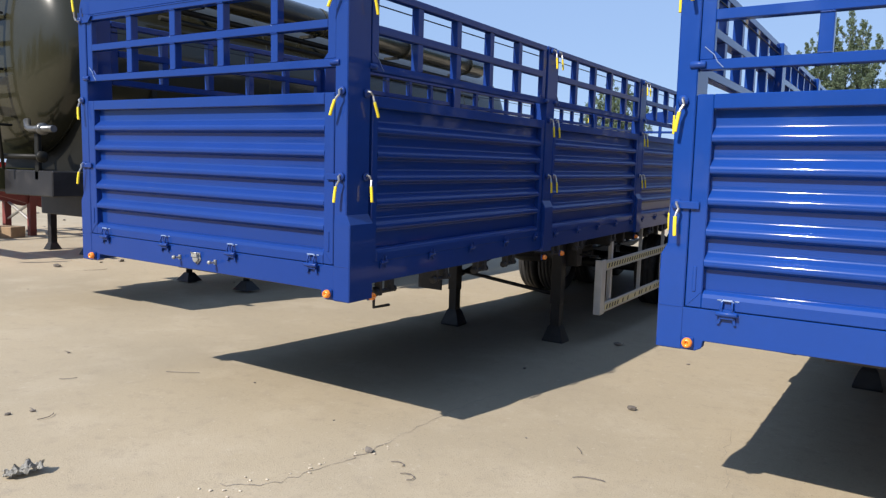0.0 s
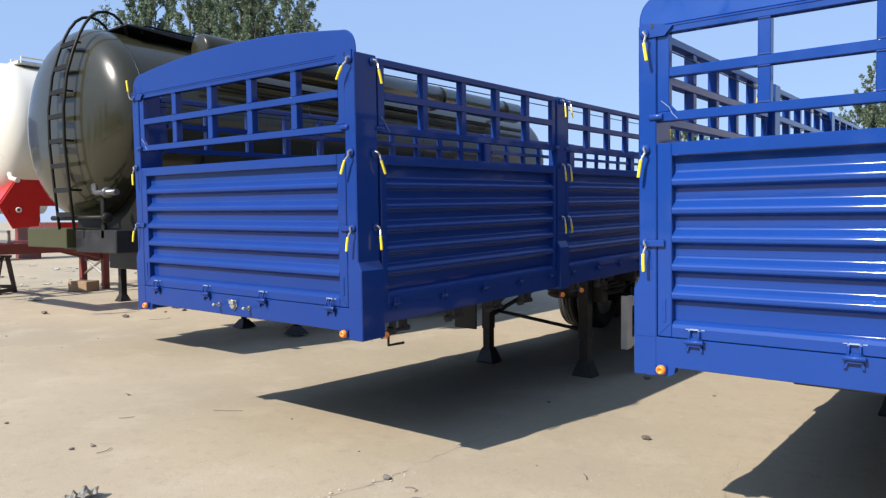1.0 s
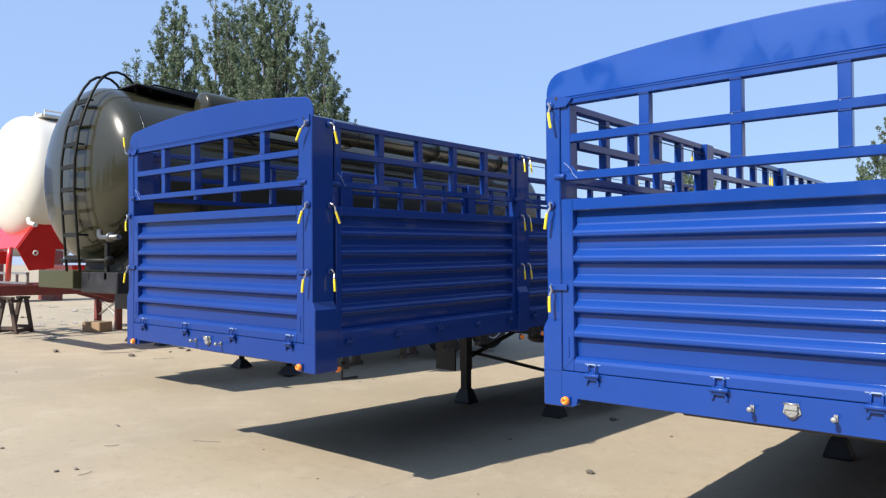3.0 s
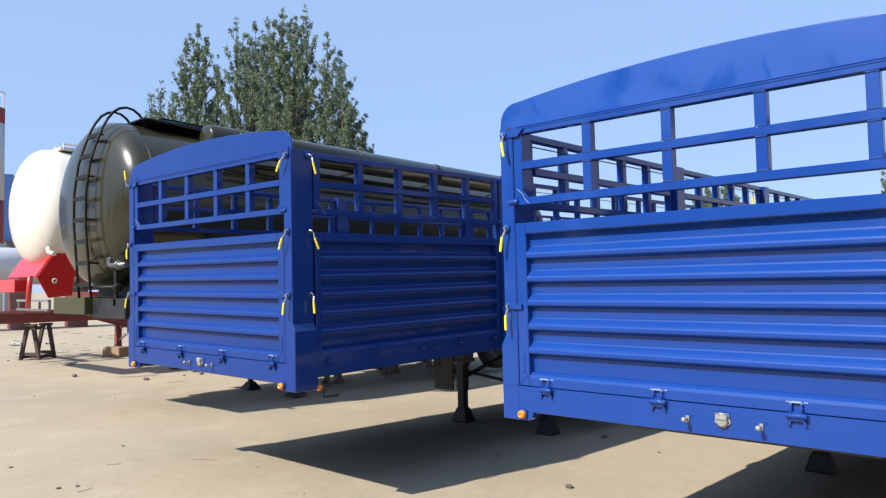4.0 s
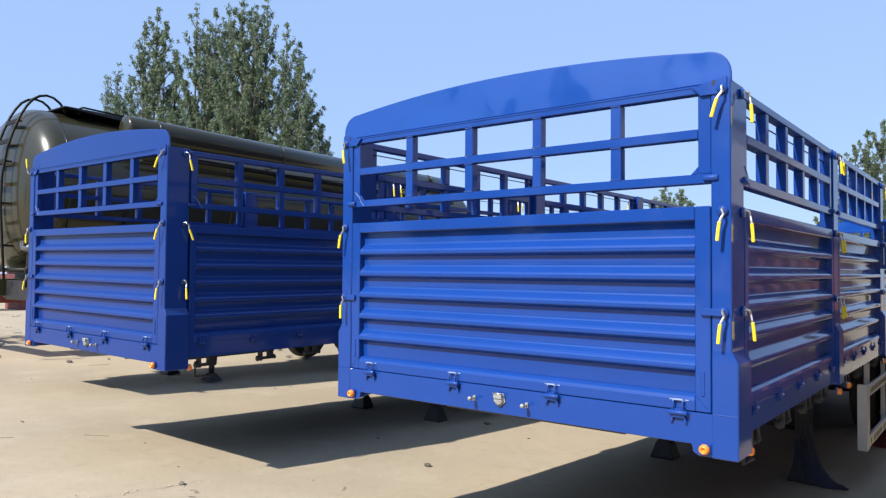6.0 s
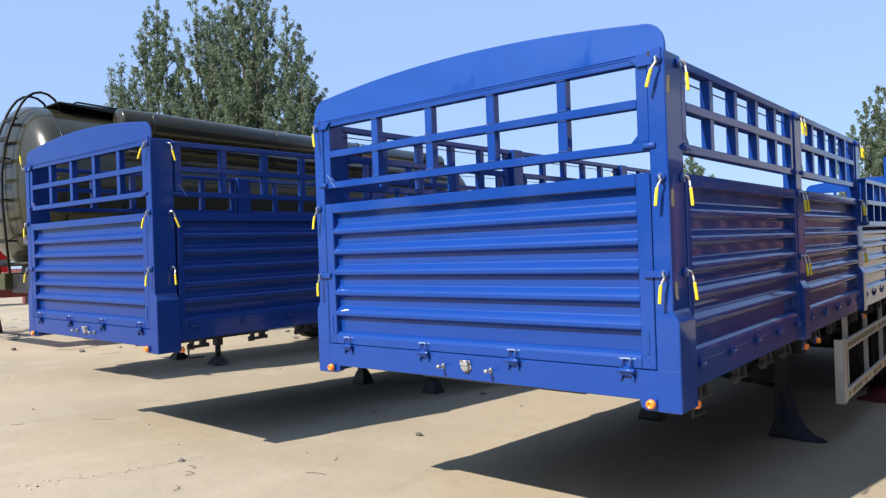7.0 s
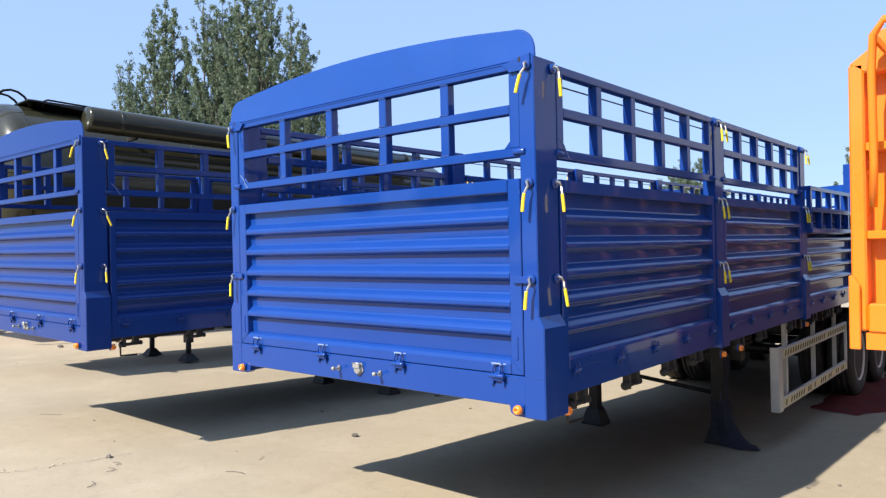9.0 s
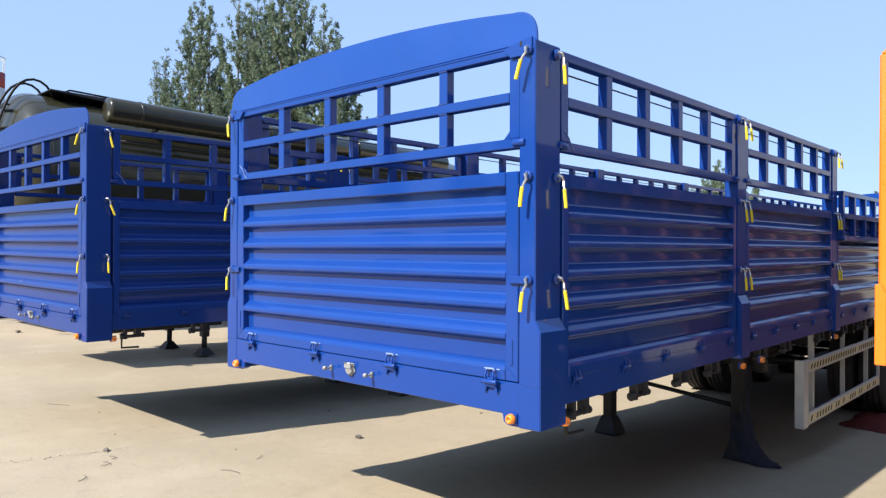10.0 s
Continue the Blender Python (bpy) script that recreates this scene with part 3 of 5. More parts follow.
def cargo_trailer(label, m, seed, swings, lowered=False, back=0.0, lift=0.0, bays=6, pitch=2.215, pairs=(-0.055, 0.032), leg_x=0.14, tall=0.0, guard=0.12):
    rng = random.Random(seed)
    length, side_w = bays * pitch + 0.225, pitch - 0.165
    sheet_s, frame_s = corrugated(side_w - 0.10, 1.152, 1.937), panel_frame(side_w, 1.074, 2.0, 0.05, 0.063, 0.078)
    tr = thing("cargo_trailer", label, "trailer", m, "blue cargo trailers")
    # ends
    end_board(tr, pose(0, 0, 0), rng, tall)
    end_board(tr, pose(0, length, 0, 0, 0, 180), rng, tall)
    for y0, d in ((0.0, 0.001), (length - 0.05, 0.001)):
        bm = bmesh.new()
        prism(bm, [(-1.165, 1.070), (-1.165, 0.879), (-1.085, 0.879), (-1.058, 0.893), (-1.052, 0.927), (1.052, 0.927), (1.058, 0.893), (1.085, 0.879), (1.165, 0.879), (1.165, 1.070)], "y", y0 + d, y0 + 0.049)
        part("end_apron", bm, BLUE, tr, bevel=0.003)
    # posts
    posts = [(0.0, 0.192, 0.877, 0.008)] + [(0.07 + pitch * i, 0.07 + pitch * i + 0.155, 0.935, 0.0) for i in range(1, bays)] + [(length - 0.165, length, 0.87, 0.0)]
    for s in (-1, 1):
        for y0, y1, zb, wide in posts:
            bm = bmesh.new()
            post_build(bm, s, y0, y1, zb, wide, tall + (2.562 if y0 in (0.0, length - 0.165) else 2.556))
            part("post", bm, BLUE, tr, bevel=0.005)
    # side boards
    for s in (-1, 1):
        for i in range(bays):
            yc = posts[i][1] / 2 + posts[i + 1][0] / 2
            w = posts[i + 1][0] - posts[i][1] - 0.004
            mm = pose(s * 1.230, yc, 0, 0, 0, 90 * s)
            bay(tr, side_w, 4, mm, tuple(k * 0.225 * side_w for k in (-2, -1, 0, 1, 2)), sheet_s, frame_s, rng, drop=0.36 if (lowered and s > 0 and i == 2) else -tall)
            part("side_rail", boxes((min(s * 1.20, s * 1.2285), max(s * 1.20, s * 1.2285), yc - w / 2, yc + w / 2, 0.955, 1.092)), BLUE, tr, bevel=0.002)
        bm = bmesh.new()
        rod(bm, [(s * 1.165, 0.17, 2.475 + tall), (s * 1.165, posts[2][0] if lowered and s > 0 else length - 0.17, 2.475 + tall)], 0.004, 5)
        part("tarp_wire", bm, BLACK, tr, "thin dark tarpaulin wire")
    # latch levers
    for k, z in enumerate((2.520 + tall, 1.975 + tall, 1.525 + tall)):
        for s in (-1, 1):
            lever(tr, pose(s * 1.196, -0.002, z), swings[0 if s > 0 else 1][k])
            if z < 1.7:
                part("latch_tab", boxes((s * 1.155 - 0.055, s * 1.155 + 0.055, -0.016, -0.005, z - 0.018, z + 0.016)), BLUE, tr, bevel=0.003)
            for i, (y0, y1, zb, wide) in enumerate(posts[:-1]):
                for j, y in enumerate((0.152,) if i == 0 else ((y0 + y1) / 2 + pairs[0], (y0 + y1) / 2 + pairs[1])):
                    lever(tr, pose(s * 1.232, y, z, 0, 0, 90 * s), s * swings[2][k] if i == 0 else -s * rng.uniform(2, 12))
    # front fittings
    for x in (-1.115, 1.115):
        part("lamp_base", LAMP_BASE, BLUE, tr, m=pose(x, -0.014, 0.915))
        part("marker_lamp", LAMP, AMBER, tr, "amber marker lamp", m=pose(x, -0.014, 0.915))
    bm = bmesh.new()
    lathe(bm, [(0.0, -0.028), (0.030, -0.028), (0.036, -0.02), (0.036, 0.0), (0.0, 0.0)], "y", 18, (0, 0, 0))
    prism(bm, [(-0.05, -0.012), (0.0, -0.05), (0.05, -0.012), (0.036, 0.044), (-0.036, 0.044)], "y", -0.010, 0.001)
    box(bm, -0.034, 0.034, -0.036, -0.026, 0.010, 0.046)
    socket_at = pose(0.012, 0, 1.004) @ Matrix.Diagonal((0.76, 0.8, 0.8, 1))
    so = part("power_socket", bm, CAST, tr, "cast grey electric socket with a flap", bevel=0.002, m=socket_at)
    for x, z in ((-0.036, -0.008), (0.036, -0.008), (0.0, -0.040), (-0.026, 0.036), (0.026, 0.036)):
        bm = bmesh.new()
        lathe(bm, [(0.0, -0.0145), (0.004, -0.0145), (0.005, -0.0095), (0.0, -0.0095)], "y", 8, (x, 0, z))
        part("screw", bm, BLACK, so)
    bm = bmesh.new()
    rod(bm, [(-0.040, -0.034, 0.044), (0.040, -0.034, 0.044)], 0.005, 8)
    part("flap_pin", bm, STEEL, so)
    for x in (-0.155, 0.185):
        bm = bmesh.new()
        rod(bm, [(x, 0.0, 0.995), (x, -0.05, 0.995)], 0.006, 8)
        lathe(bm, [(0.0, -0.060), (0.009, -0.060), (0.012, -0.052), (0.011, -0.042), (0.0, -0.042)], "y", 12, (x, 0, 0.998))
        box(bm, x - 0.008, x + 0.008, -0.010, 0.0005, 0.980, 1.010)
        part("air_coupling", bm, CAST, tr, "zinc air hose coupling")
    # side lamps and winches
    for s in (1,):
        for y in (0.215, posts[1][0] + 0.06, posts[1][0] + 0.42, posts[2][0] + 0.06, posts[3][0] + 0.06):
            mm = pose(s * 1.235, y, 0.885, 0, 0, 90 * s)
            part("lamp_base", LAMP_BASE, BLUE, tr, m=mm)
            part("marker_lamp", LAMP, AMBER, tr, "amber marker lamp", m=mm)
        for y in (0.380, 0.975, 1.49, 1.93, 2.78, 3.32, 4.20, 4.95, 5.5, 6.0):
            part("rope_winch", WINCH, BLACK, tr, m=pose(1.222, y, 0.940) @ Matrix.Diagonal((0.8, 0.72, 0.78, 1)))
        bm = bmesh.new()
        rod(bm, [(1.19, 0.30, 0.92), (1.19, 0.30, 0.80), (1.195, 0.44, 0.795)], 0.009, 6)
        part("tie_hook", bm, BLACK, tr)
        bm = bmesh.new()
        rod(bm, [(-0.85, 0.35, 0.92), (-0.85, 0.35, 0.86), (-0.72, 0.35, 0.855), (-0.72, 0.35, 0.92)], 0.012, 6)
        part("tie_hook", bm, BLACK, tr)
    # floor and chassis
    part("deck", boxes((-1.199, 1.199, 0.052, length - 0.052, 1.071, 1.105)), BLACK, tr)
    for x in (-0.48, 0.48):
        bm = bmesh.new()
        prism(bm, [(0.1, 1.06), (0.1, 0.93), (3.2, 0.90), (4.3, 0.70), (length - 0.1, 0.70), (length - 0.1, 1.06)], "x", x - 0.008, x + 0.008)
        prism(bm, [(0.1, 0.93), (0.1, 0.915), (3.2, 0.885), (4.3, 0.685), (length - 0.1, 0.685), (length - 0.1, 0.70), (4.3, 0.70), (3.2, 0.90)], "x", x - 0.07, x + 0.07)
        part("chassis_beam", bm, BLACK, tr)
    cross = finish(boxes((-1.16, 1.16, -0.04, 0.04, 0.955, 1.06)), "cross_member", BLACK, 0.004)
    for i in range(int((length - 0.6) / 0.53)):
        part("cross_member", cross, BLACK, tr, m=pose(0, 0.35 + 0.53 * i, 0))
    part("coupling_plate", boxes((-0.60, 0.60, 0.30, 1.55, 0.848, 0.895), (-0.46, 0.46, 0.42, 1.4, 0.832, 0.849)), BLACK, tr, bevel=0.012)
    under = pose(leg_x, back, 0)
    zf = fall(m.translation.x, 3.65) - (3.945 + back) * RISE - m.translation.z
    for x in (-0.62, 0.62):
        leg_builds(tr, x, zf, under)
    bm = bmesh.new()
    rod(bm, [(-0.64, 4.03, 0.44), (0.64, 4.03, 0.30)], 0.020, 8)
    rod(bm, [(0.20, 4.9, 0.80), (0.64, 3.98, 0.30)], 0.026, 8)
    rod(bm, [(-0.20, 4.9, 0.80), (-0.64, 3.98, 0.36)], 0.026, 8)
    part("leg_brace", bm, BLACK, tr, m=under)
    part("leg_beam", boxes((-0.58, 0.58, 3.90, 4.0, 0.74, 0.92)), BLACK, tr, bevel=0.006, m=under)
    part("gear_shaft", boxes((-0.3, 0.3, 4.3, 4.9, 0.66, 0.80)), BLACK, tr, bevel=0.02)
    bm = boxes((0.60, 0.78, 4.02, 4.16, 0.62, 0.86))
    rod(bm, [(0.7, 4.1, 0.74), (0.98, 4.1, 0.74)], 0.014, 6)
    part("crank_box", bm, BLACK, tr, bevel=0.01, m=under)
    part("spare_tyre", TYRE, RUBBER, tr, "black spare tyre slung under the deck", m=pose(0.0, 5.55 + back, 0.62, 0, 84, 0))
    bm = bmesh.new()
    rod(bm, [(-0.35, 4.75, 0.86), (0.35, 4.75, 0.86)], 0.13, 16)
    part("air_tank", bm, BLACK, tr)
    for k in range(5):
        part("bracket", boxes((0.9, 1.15, 4.3 + 0.42 * k, 4.36 + 0.42 * k, 0.82, 0.96)), BLACK, tr, bevel=0.004)
    # axles and wheels
    for y in (7.45 + back, 8.72 + back, 9.99 + back):
        zc = 0.50 + fall(m.translation.x, y) - y * RISE - m.translation.z
        bm = bmesh.new()
        rod(bm, [(-1.1, y, zc), (1.1, y, zc)], 0.065, 12)
        part("axle", bm, BLACK, tr)
        for x in (-0.48, 0.48):
            bm = bmesh.new()
            for j in range(6):
                h = 0.60 - 0.085 * j
                box(bm, x - 0.045, x + 0.045, y - h, y + h, zc + 0.07 + 0.014 * (5 - j), zc + 0.083 + 0.014 * (5 - j))
            part("leaf_spring", bm, BLACK, tr)
        for s in (-1, 1):
            for xo in (1.06, 0.74):
                wh = part("wheel", TYRE, RUBBER, tr, "black dual truck tyre", m=pose(s * xo, y, zc, 0, 0, 0 if s > 0 else 180))
                part("rim", RIMMESH, RIM, wh, "silver steel rim")
    # side guards
    side_guard(tr, pose(0, back + guard, lift - 0.005), rng)
    part("mud_plate", boxes((-1.02, -0.70, 3.94, 3.965, 0.17, 0.95)), BLACK, tr, bevel=0.004)
    return tr


cargo_trailer("glossy blue drop-side cargo trailer with one lowered lattice", pose(0.010, 0.036, 0, TILT, 0, 0), 3, ((14, 4, 3), (-12, 6, -4), (-4, -7, -13)), True, -0.283, 0.05, leg_x=0.117, guard=0.093)
trailer_a = cargo_trailer("deep blue drop-side cargo trailer beside an olive tanker", pose(-4.082, -0.266, 0.050, TILT, 0.5, 0), 8, ((27, 18, 4), (172, -8, 8), (-16, -24, -4)), False, -0.12, bays=5, pitch=2.37, pairs=(-0.020, 0.085), leg_x=0.18, tall=0.03)
for ob in trailer_a.children_recursive:
    for slot in ob.material_slots:
        if slot.material in (BLUE, BLUE_SHEET, HOOD_SHEET):
            slot.link = "OBJECT"
            slot.material = DEEP_BLUE

# ---- bulk tankers ----


def dome(r, d, n=14):
    """A dished end with a flat middle and a tight knuckle."""
    return [(r * math.sin(a) ** 0.84, -d * math.cos(a) ** 0.84) for a in [math.pi / 2 * i / n for i in range(n + 1)]]


def olive_tanker():
    tk = thing("tanker_trailer", "glossy dark olive bulk tanker with rear ladder and side tube", "tanker", pose(-8.54, 0, 0))
    R, zc, y0, y1 = 1.24, 2.79, 0.95, 9.6
    OVAL = Matrix.Translation((0, 0, zc)) @ Matrix.Diagonal((1, 1, 0.91, 1)) @ Matrix.Translation((0, 0, -zc))
    bm = bmesh.new()
    lathe(bm, dome(R, 0.44)[1:] + [(R, y1 - y0)] + [(r, y1 - y0 - h) for r, h in dome(R, 0.5)[::-1][1:-1]], "y", 64, (0, y0, zc))
    t = part("tank", bm, OLIVE, tk, m=OVAL)
    seam = mesh_of("weld_seam", OLIVE, lambda bm: lathe(bm, [(R - 0.01, -0.008), (R + 0.004, -0.006), (R + 0.004, 0.006), (R - 0.01, 0.008)], "y", 64))
    for y in (y0 + 0.01, 3.4, 5.8, 8.2):
        part("weld_seam", seam, OLIVE, t, m=pose(0, y, zc))
    # ladder over the dome
    bm = bmesh.new()
    LX0, LX1 = 0.12, 0.48
    line = [(0.50, 1.55), (0.46, 2.0), (0.42, 2.5), (0.42, 2.9), (0.46, 3.28), (0.53, 3.54), (0.60, 3.74), (0.66, 3.86), (0.73, 3.96), (0.81, 4.02), (0.90, 4.045), (0.99, 4.03), (1.07, 3.98), (1.13, 3.91), (1.16, 3.83)]
    for x in (LX0, LX1):
        rod(bm, [(x + 0.05 * max(0.0, z - 2.9), y, z) for y, z in line], 0.017, 8)
    lad = part("ladder", bm, OLIVE_DARK, tk, "dark olive tube ladder")
    for k in range(8):
        z = 1.72 + 0.275 * k
        y = next(y0 + (y1 - y0) * (z - z0) / (z1 - z0) for (y0, z0), (y1, z1) in zip(line, line[1:]) if z0 <= z <= z1)
        x = 0.05 * max(0.0, z - 2.9)
        bm = boxes((LX0 + x, LX1 + x, y - 0.012, y + 0.012, z - 0.026, z + 0.026))
        if k % 2:
            for xx in (LX0 + x, LX1 + x):
                rod(bm, [(xx, y, z), (xx, 0.96 - 0.44 * max(0.06, 1 - abs((z - 2.79) / 1.13) ** 2.7) ** 0.37, z)], 0.014, 6)
        part("rung", bm, OLIVE_DARK, lad)
    # long side tube
    bm = bmesh.new()
    lathe(bm, [(0.0, 1.585), (0.14, 1.595), (0.17, 1.61), (0.18, 1.64), (0.18, 8.5), (0.0, 8.52)], "y", 24, (1.30, 0, 3.635))
    tu = part("side_tube", bm, OLIVE, tk, "long olive hose tube")
    band = mesh_of("tube_band", OLIVE, lambda bm: lathe(bm, [(0.175, -0.018), (0.188, -0.014), (0.188, 0.014), (0.175, 0.018)], "y", 24))
    for y in (2.05, 4.2, 6.1, 8.0):
        part("tube_band", band, OLIVE, tu, m=pose(1.30, y, 3.635))
    for y in (2.35, 4.2, 6.1, 8.0):
        part("tube_bracket", boxes((0.85, 1.25, y - 0.02, y + 0.02, 3.44, 3.48)), OLIVE_DARK, tu)
    bm = bmesh.new()
    rod(bm, [(1.22, 1.75, 3.36), (1.22, 9.0, 3.34)], 0.035, 8)
    rod(bm, [(1.28, 1.75, 3.22), (1.28, 9.0, 3.20)], 0.03, 8)
    part("pipe", bm, OLIVE_DARK, tk)
    # roof walkway and rail
    bm = bmesh.new()
    prism(bm, [(1.08, 3.93), (1.08, 3.91), (2.2, 3.85), (9.2, 3.85), (9.2, 3.93)], "x", 0.10, 0.66)
    part("walkway", bm, BLACK, tk, "black strip of walkway along the roof", bevel=0.004)
    bm = bmesh.new()
    rod(bm, [(0.60, 1.30, 3.86), (0.60, 1.31, 3.94), (0.60, 1.36, 3.965), (0.60, 1.9, 3.955), (0.60, 2.9, 3.95), (0.60, 2.95, 3.88)], 0.014, 6)
    part("roof_rail", bm, OLIVE_DARK, tk)
    # front pipework
    bm = bmesh.new()
    rod(bm, [(0.76, 0.60, 2.04), (0.81, 0.58, 1.97), (0.88, 0.57, 1.95), (1.3, 0.57, 1.95)], 0.034, 10)
    lathe(bm, [(0.0, -0.02), (0.060, -0.02), (0.060, 0.02), (0.0, 0.02)], "x", 14, (1.10, 0.57, 1.95))
    part("pipe", bm, PIPE, tk, "bare steel pipe elbow")
    bm = bmesh.new()
    rod(bm, [(-0.15, 0.55, 1.68), (1.1, 0.55, 1.68)], 0.028, 10)
    lathe(bm, [(0.0, -0.02), (0.055, -0.02), (0.055, 0.02), (0.0, 0.02)], "x", 14, (1.12, 0.55, 1.68))
    part("pipe", bm, OLIVE_DARK, tk)
    part("pipe_support", boxes((0.88, 0.95, 0.60, 0.64, 1.45, 1.91)), OLIVE_DARK, tk, bevel=0.006)
    # chassis
    part("tool_box", boxes((-0.73, 0.28, 0.50, 0.98, 1.335, 1.56)), OLIVE_BOX, tk, "flat olive steel box", bevel=0.008)
    part("chassis", boxes((0.285, 1.2, 0.60, 9.4, 1.29, 1.545), (-0.9, 0.9, 1.6, 9.4, 1.0, 1.279), (-0.9, 0.284, 1.0, 9.4, 1.28, 1.45)), BLACK, tk, bevel=0.01)
    for k, y in enumerate((1.7, 4.6, 7.6)):
        bm = bmesh.new()
        prism(bm, [(-1.2, 1.5), (1.2, 1.5), (1.22, 2.5), (0.9, 2.0), (0.4, 1.66), (-0.4, 1.66), (-0.9, 2.0), (-1.22, 2.5)], "y", y, y + 0.06)
        part("saddle", bm, OLIVE_DARK, tk)
    bm = bmesh.new()
    prism(bm, [(-0.55, 1.46), (1.22, 1.46), (1.22, 2.25), (0.85, 1.98), (0.45, 1.80), (0.0, 1.74), (-0.4, 1.78)], "y", 0.99, 1.03)
    part("saddle", bm, OLIVE_DARK, tk)
    for x in (-0.45, 0.75):
        bm = boxes((x - 0.06, x + 0.06, 3.40, 3.52, 0.3, 1.1))
        g = part("landing_leg", bm, BLACK, tk, bevel=0.006)
        bm = bmesh.new()
        rod(bm, [(x, 3.46, 0.35), (x, 3.46, 0.1)], 0.045, 8)
        rod(bm, [(x, 3.46, 0.12), (x, 3.46, 0.003)], 0.07, 4, 2.6)
        part("foot", bm, BLACK, g)
    for y in (6.9, 8.2):
        for s in (-1, 1):
            wh = part("wheel", TYRE, RUBBER, tk, m=pose(s * 1.0, y, 0.5, 0, 0, 0 if s > 0 else 180))
            part("rim", RIMMESH, RIM, wh)
        bm = bmesh.new()
        rod(bm, [(-1.0, y, 0.5), (1.0, y, 0.5)], 0.065, 10)
        part("axle", bm, BLACK, tk)
        part("axle_hanger", boxes((-0.5, -0.4, y - 0.2, y + 0.2, 0.55, 1.0), (0.4, 0.5, y - 0.2, y + 0.2, 0.55, 1.0)), BLACK, tk)
    return tk


olive_tanker()


def white_tanker():
    tk = thing("tanker_trailer", "white bulk tanker on a bright red frame", "tanker", pose(-13.36, 0, 0))
    R, zc, y0, y1 = 1.12, 3.21, 1.85, 9.5
    bm = bmesh.new()
    lathe(bm, dome(R, 0.5)[1:] + [(R, y1 - y0)] + [(r, y1 - y0 - h) for r, h in dome(R, 0.5)[::-1][1:-1]], "y", 56, (0, y0, zc))
    part("tank", bm, WHITE, tk)
    part("walkway", boxes((-0.3, 0.5, 1.9, 9, 4.28, 4.34)), WHITE, tk, bevel=0.006)
    bm = bmesh.new()
    rod(bm, [(0.1, 1.95, 4.29), (0.1, 1.95, 4.40), (0.1, 3.0, 4.40), (0.1, 3.0, 4.29)], 0.018, 6)
    rod(bm, [(0.5, 1.95, 4.29), (0.5, 1.95, 4.40), (0.5, 3.0, 4.40), (0.5, 3.0, 4.29)], 0.018, 6)
    part("roof_rail", bm, WHITE, tk)
    bm = bmesh.new()
    prism(bm, [(1.46, 1.90), (1.80, 2.42), (1.93, 2.78), (2.00, 3.06), (2.16, 2.72), (2.34, 2.30), (2.58, 1.90), (2.10, 1.90), (2.07, 1.56), (1.66, 1.52)], "x", 0.68, 0.70)
    prism(bm, [(1.44, 1.91), (1.78, 2.43), (1.82, 2.42), (1.48, 1.89)], "x", -0.72, 0.679)
    fr = part("support_frame", bm, RED, tk, "bright red welded support plates", bevel=0.004)
    part("red_beam", boxes((-2.6, 0.33, 1.22, 1.50, 1.63, 1.86)), RED, fr, bevel=0.01)
    part("red_beam", boxes((-0.5, 0.66, 2.4, 9.2, 1.22, 1.62)), RED, fr, bevel=0.01)
    bm = bmesh.new()
    rod(bm, [(0.92, 1.28, 1.92), (0.86, 1.28, 1.6), (0.72, 1.32, 1.36)], 0.045, 8)
    part("strut", bm, RED, fr)
    bm = bmesh.new()
    rod(bm, [(0.036 * math.cos(a), -0.012, 0.036 * math.sin(a)) for a in [math.pi / 6 * k for k in range(13)]], 0.013, 6)
    bmesh.ops.transform(bm, matrix=pose(0.715, 1.75, 1.83, 0, 0, 90), verts=bm.verts)
    part("flange", bm, WHITE, fr)
    bm = bmesh.new()
    rod(bm, [(0.75, 1.62, 2.42), (0.85, 1.60, 2.34), (1.1, 1.60, 2.30)], 0.04, 8)
    part("pipe", bm, WHITE, tk)
    for x in (-0.6, 0.6):
        bm = boxes((x - 0.06, x + 0.06, 4.14, 4.26, 0.14, 1.3))
        g = part("landing_leg", bm, BLACK, tk, bevel=0.006)
        bm = bmesh.new()
        rod(bm, [(x, 4.2, 0.16), (x, 4.2, 0.003)], 0.07, 4, 2.4)
        part("foot", bm, BLACK, g)
    for y in (7.2, 8.5):
        for s in (-1, 1):
            wh = part("wheel", TYRE, RUBBER, tk, m=pose(s * 1.0, y, 0.5, 0, 0, 0 if s > 0 else 180))
            part("rim", RIMMESH, RIM, wh)
        part("axle_hanger", boxes((-1.0, 1.0, y - 0.06, y + 0.06, 0.44, 0.56), (-0.3, 0.9, y - 0.06, y + 0.06, 0.56, 1.24)), BLACK, tk)


white_tanker()


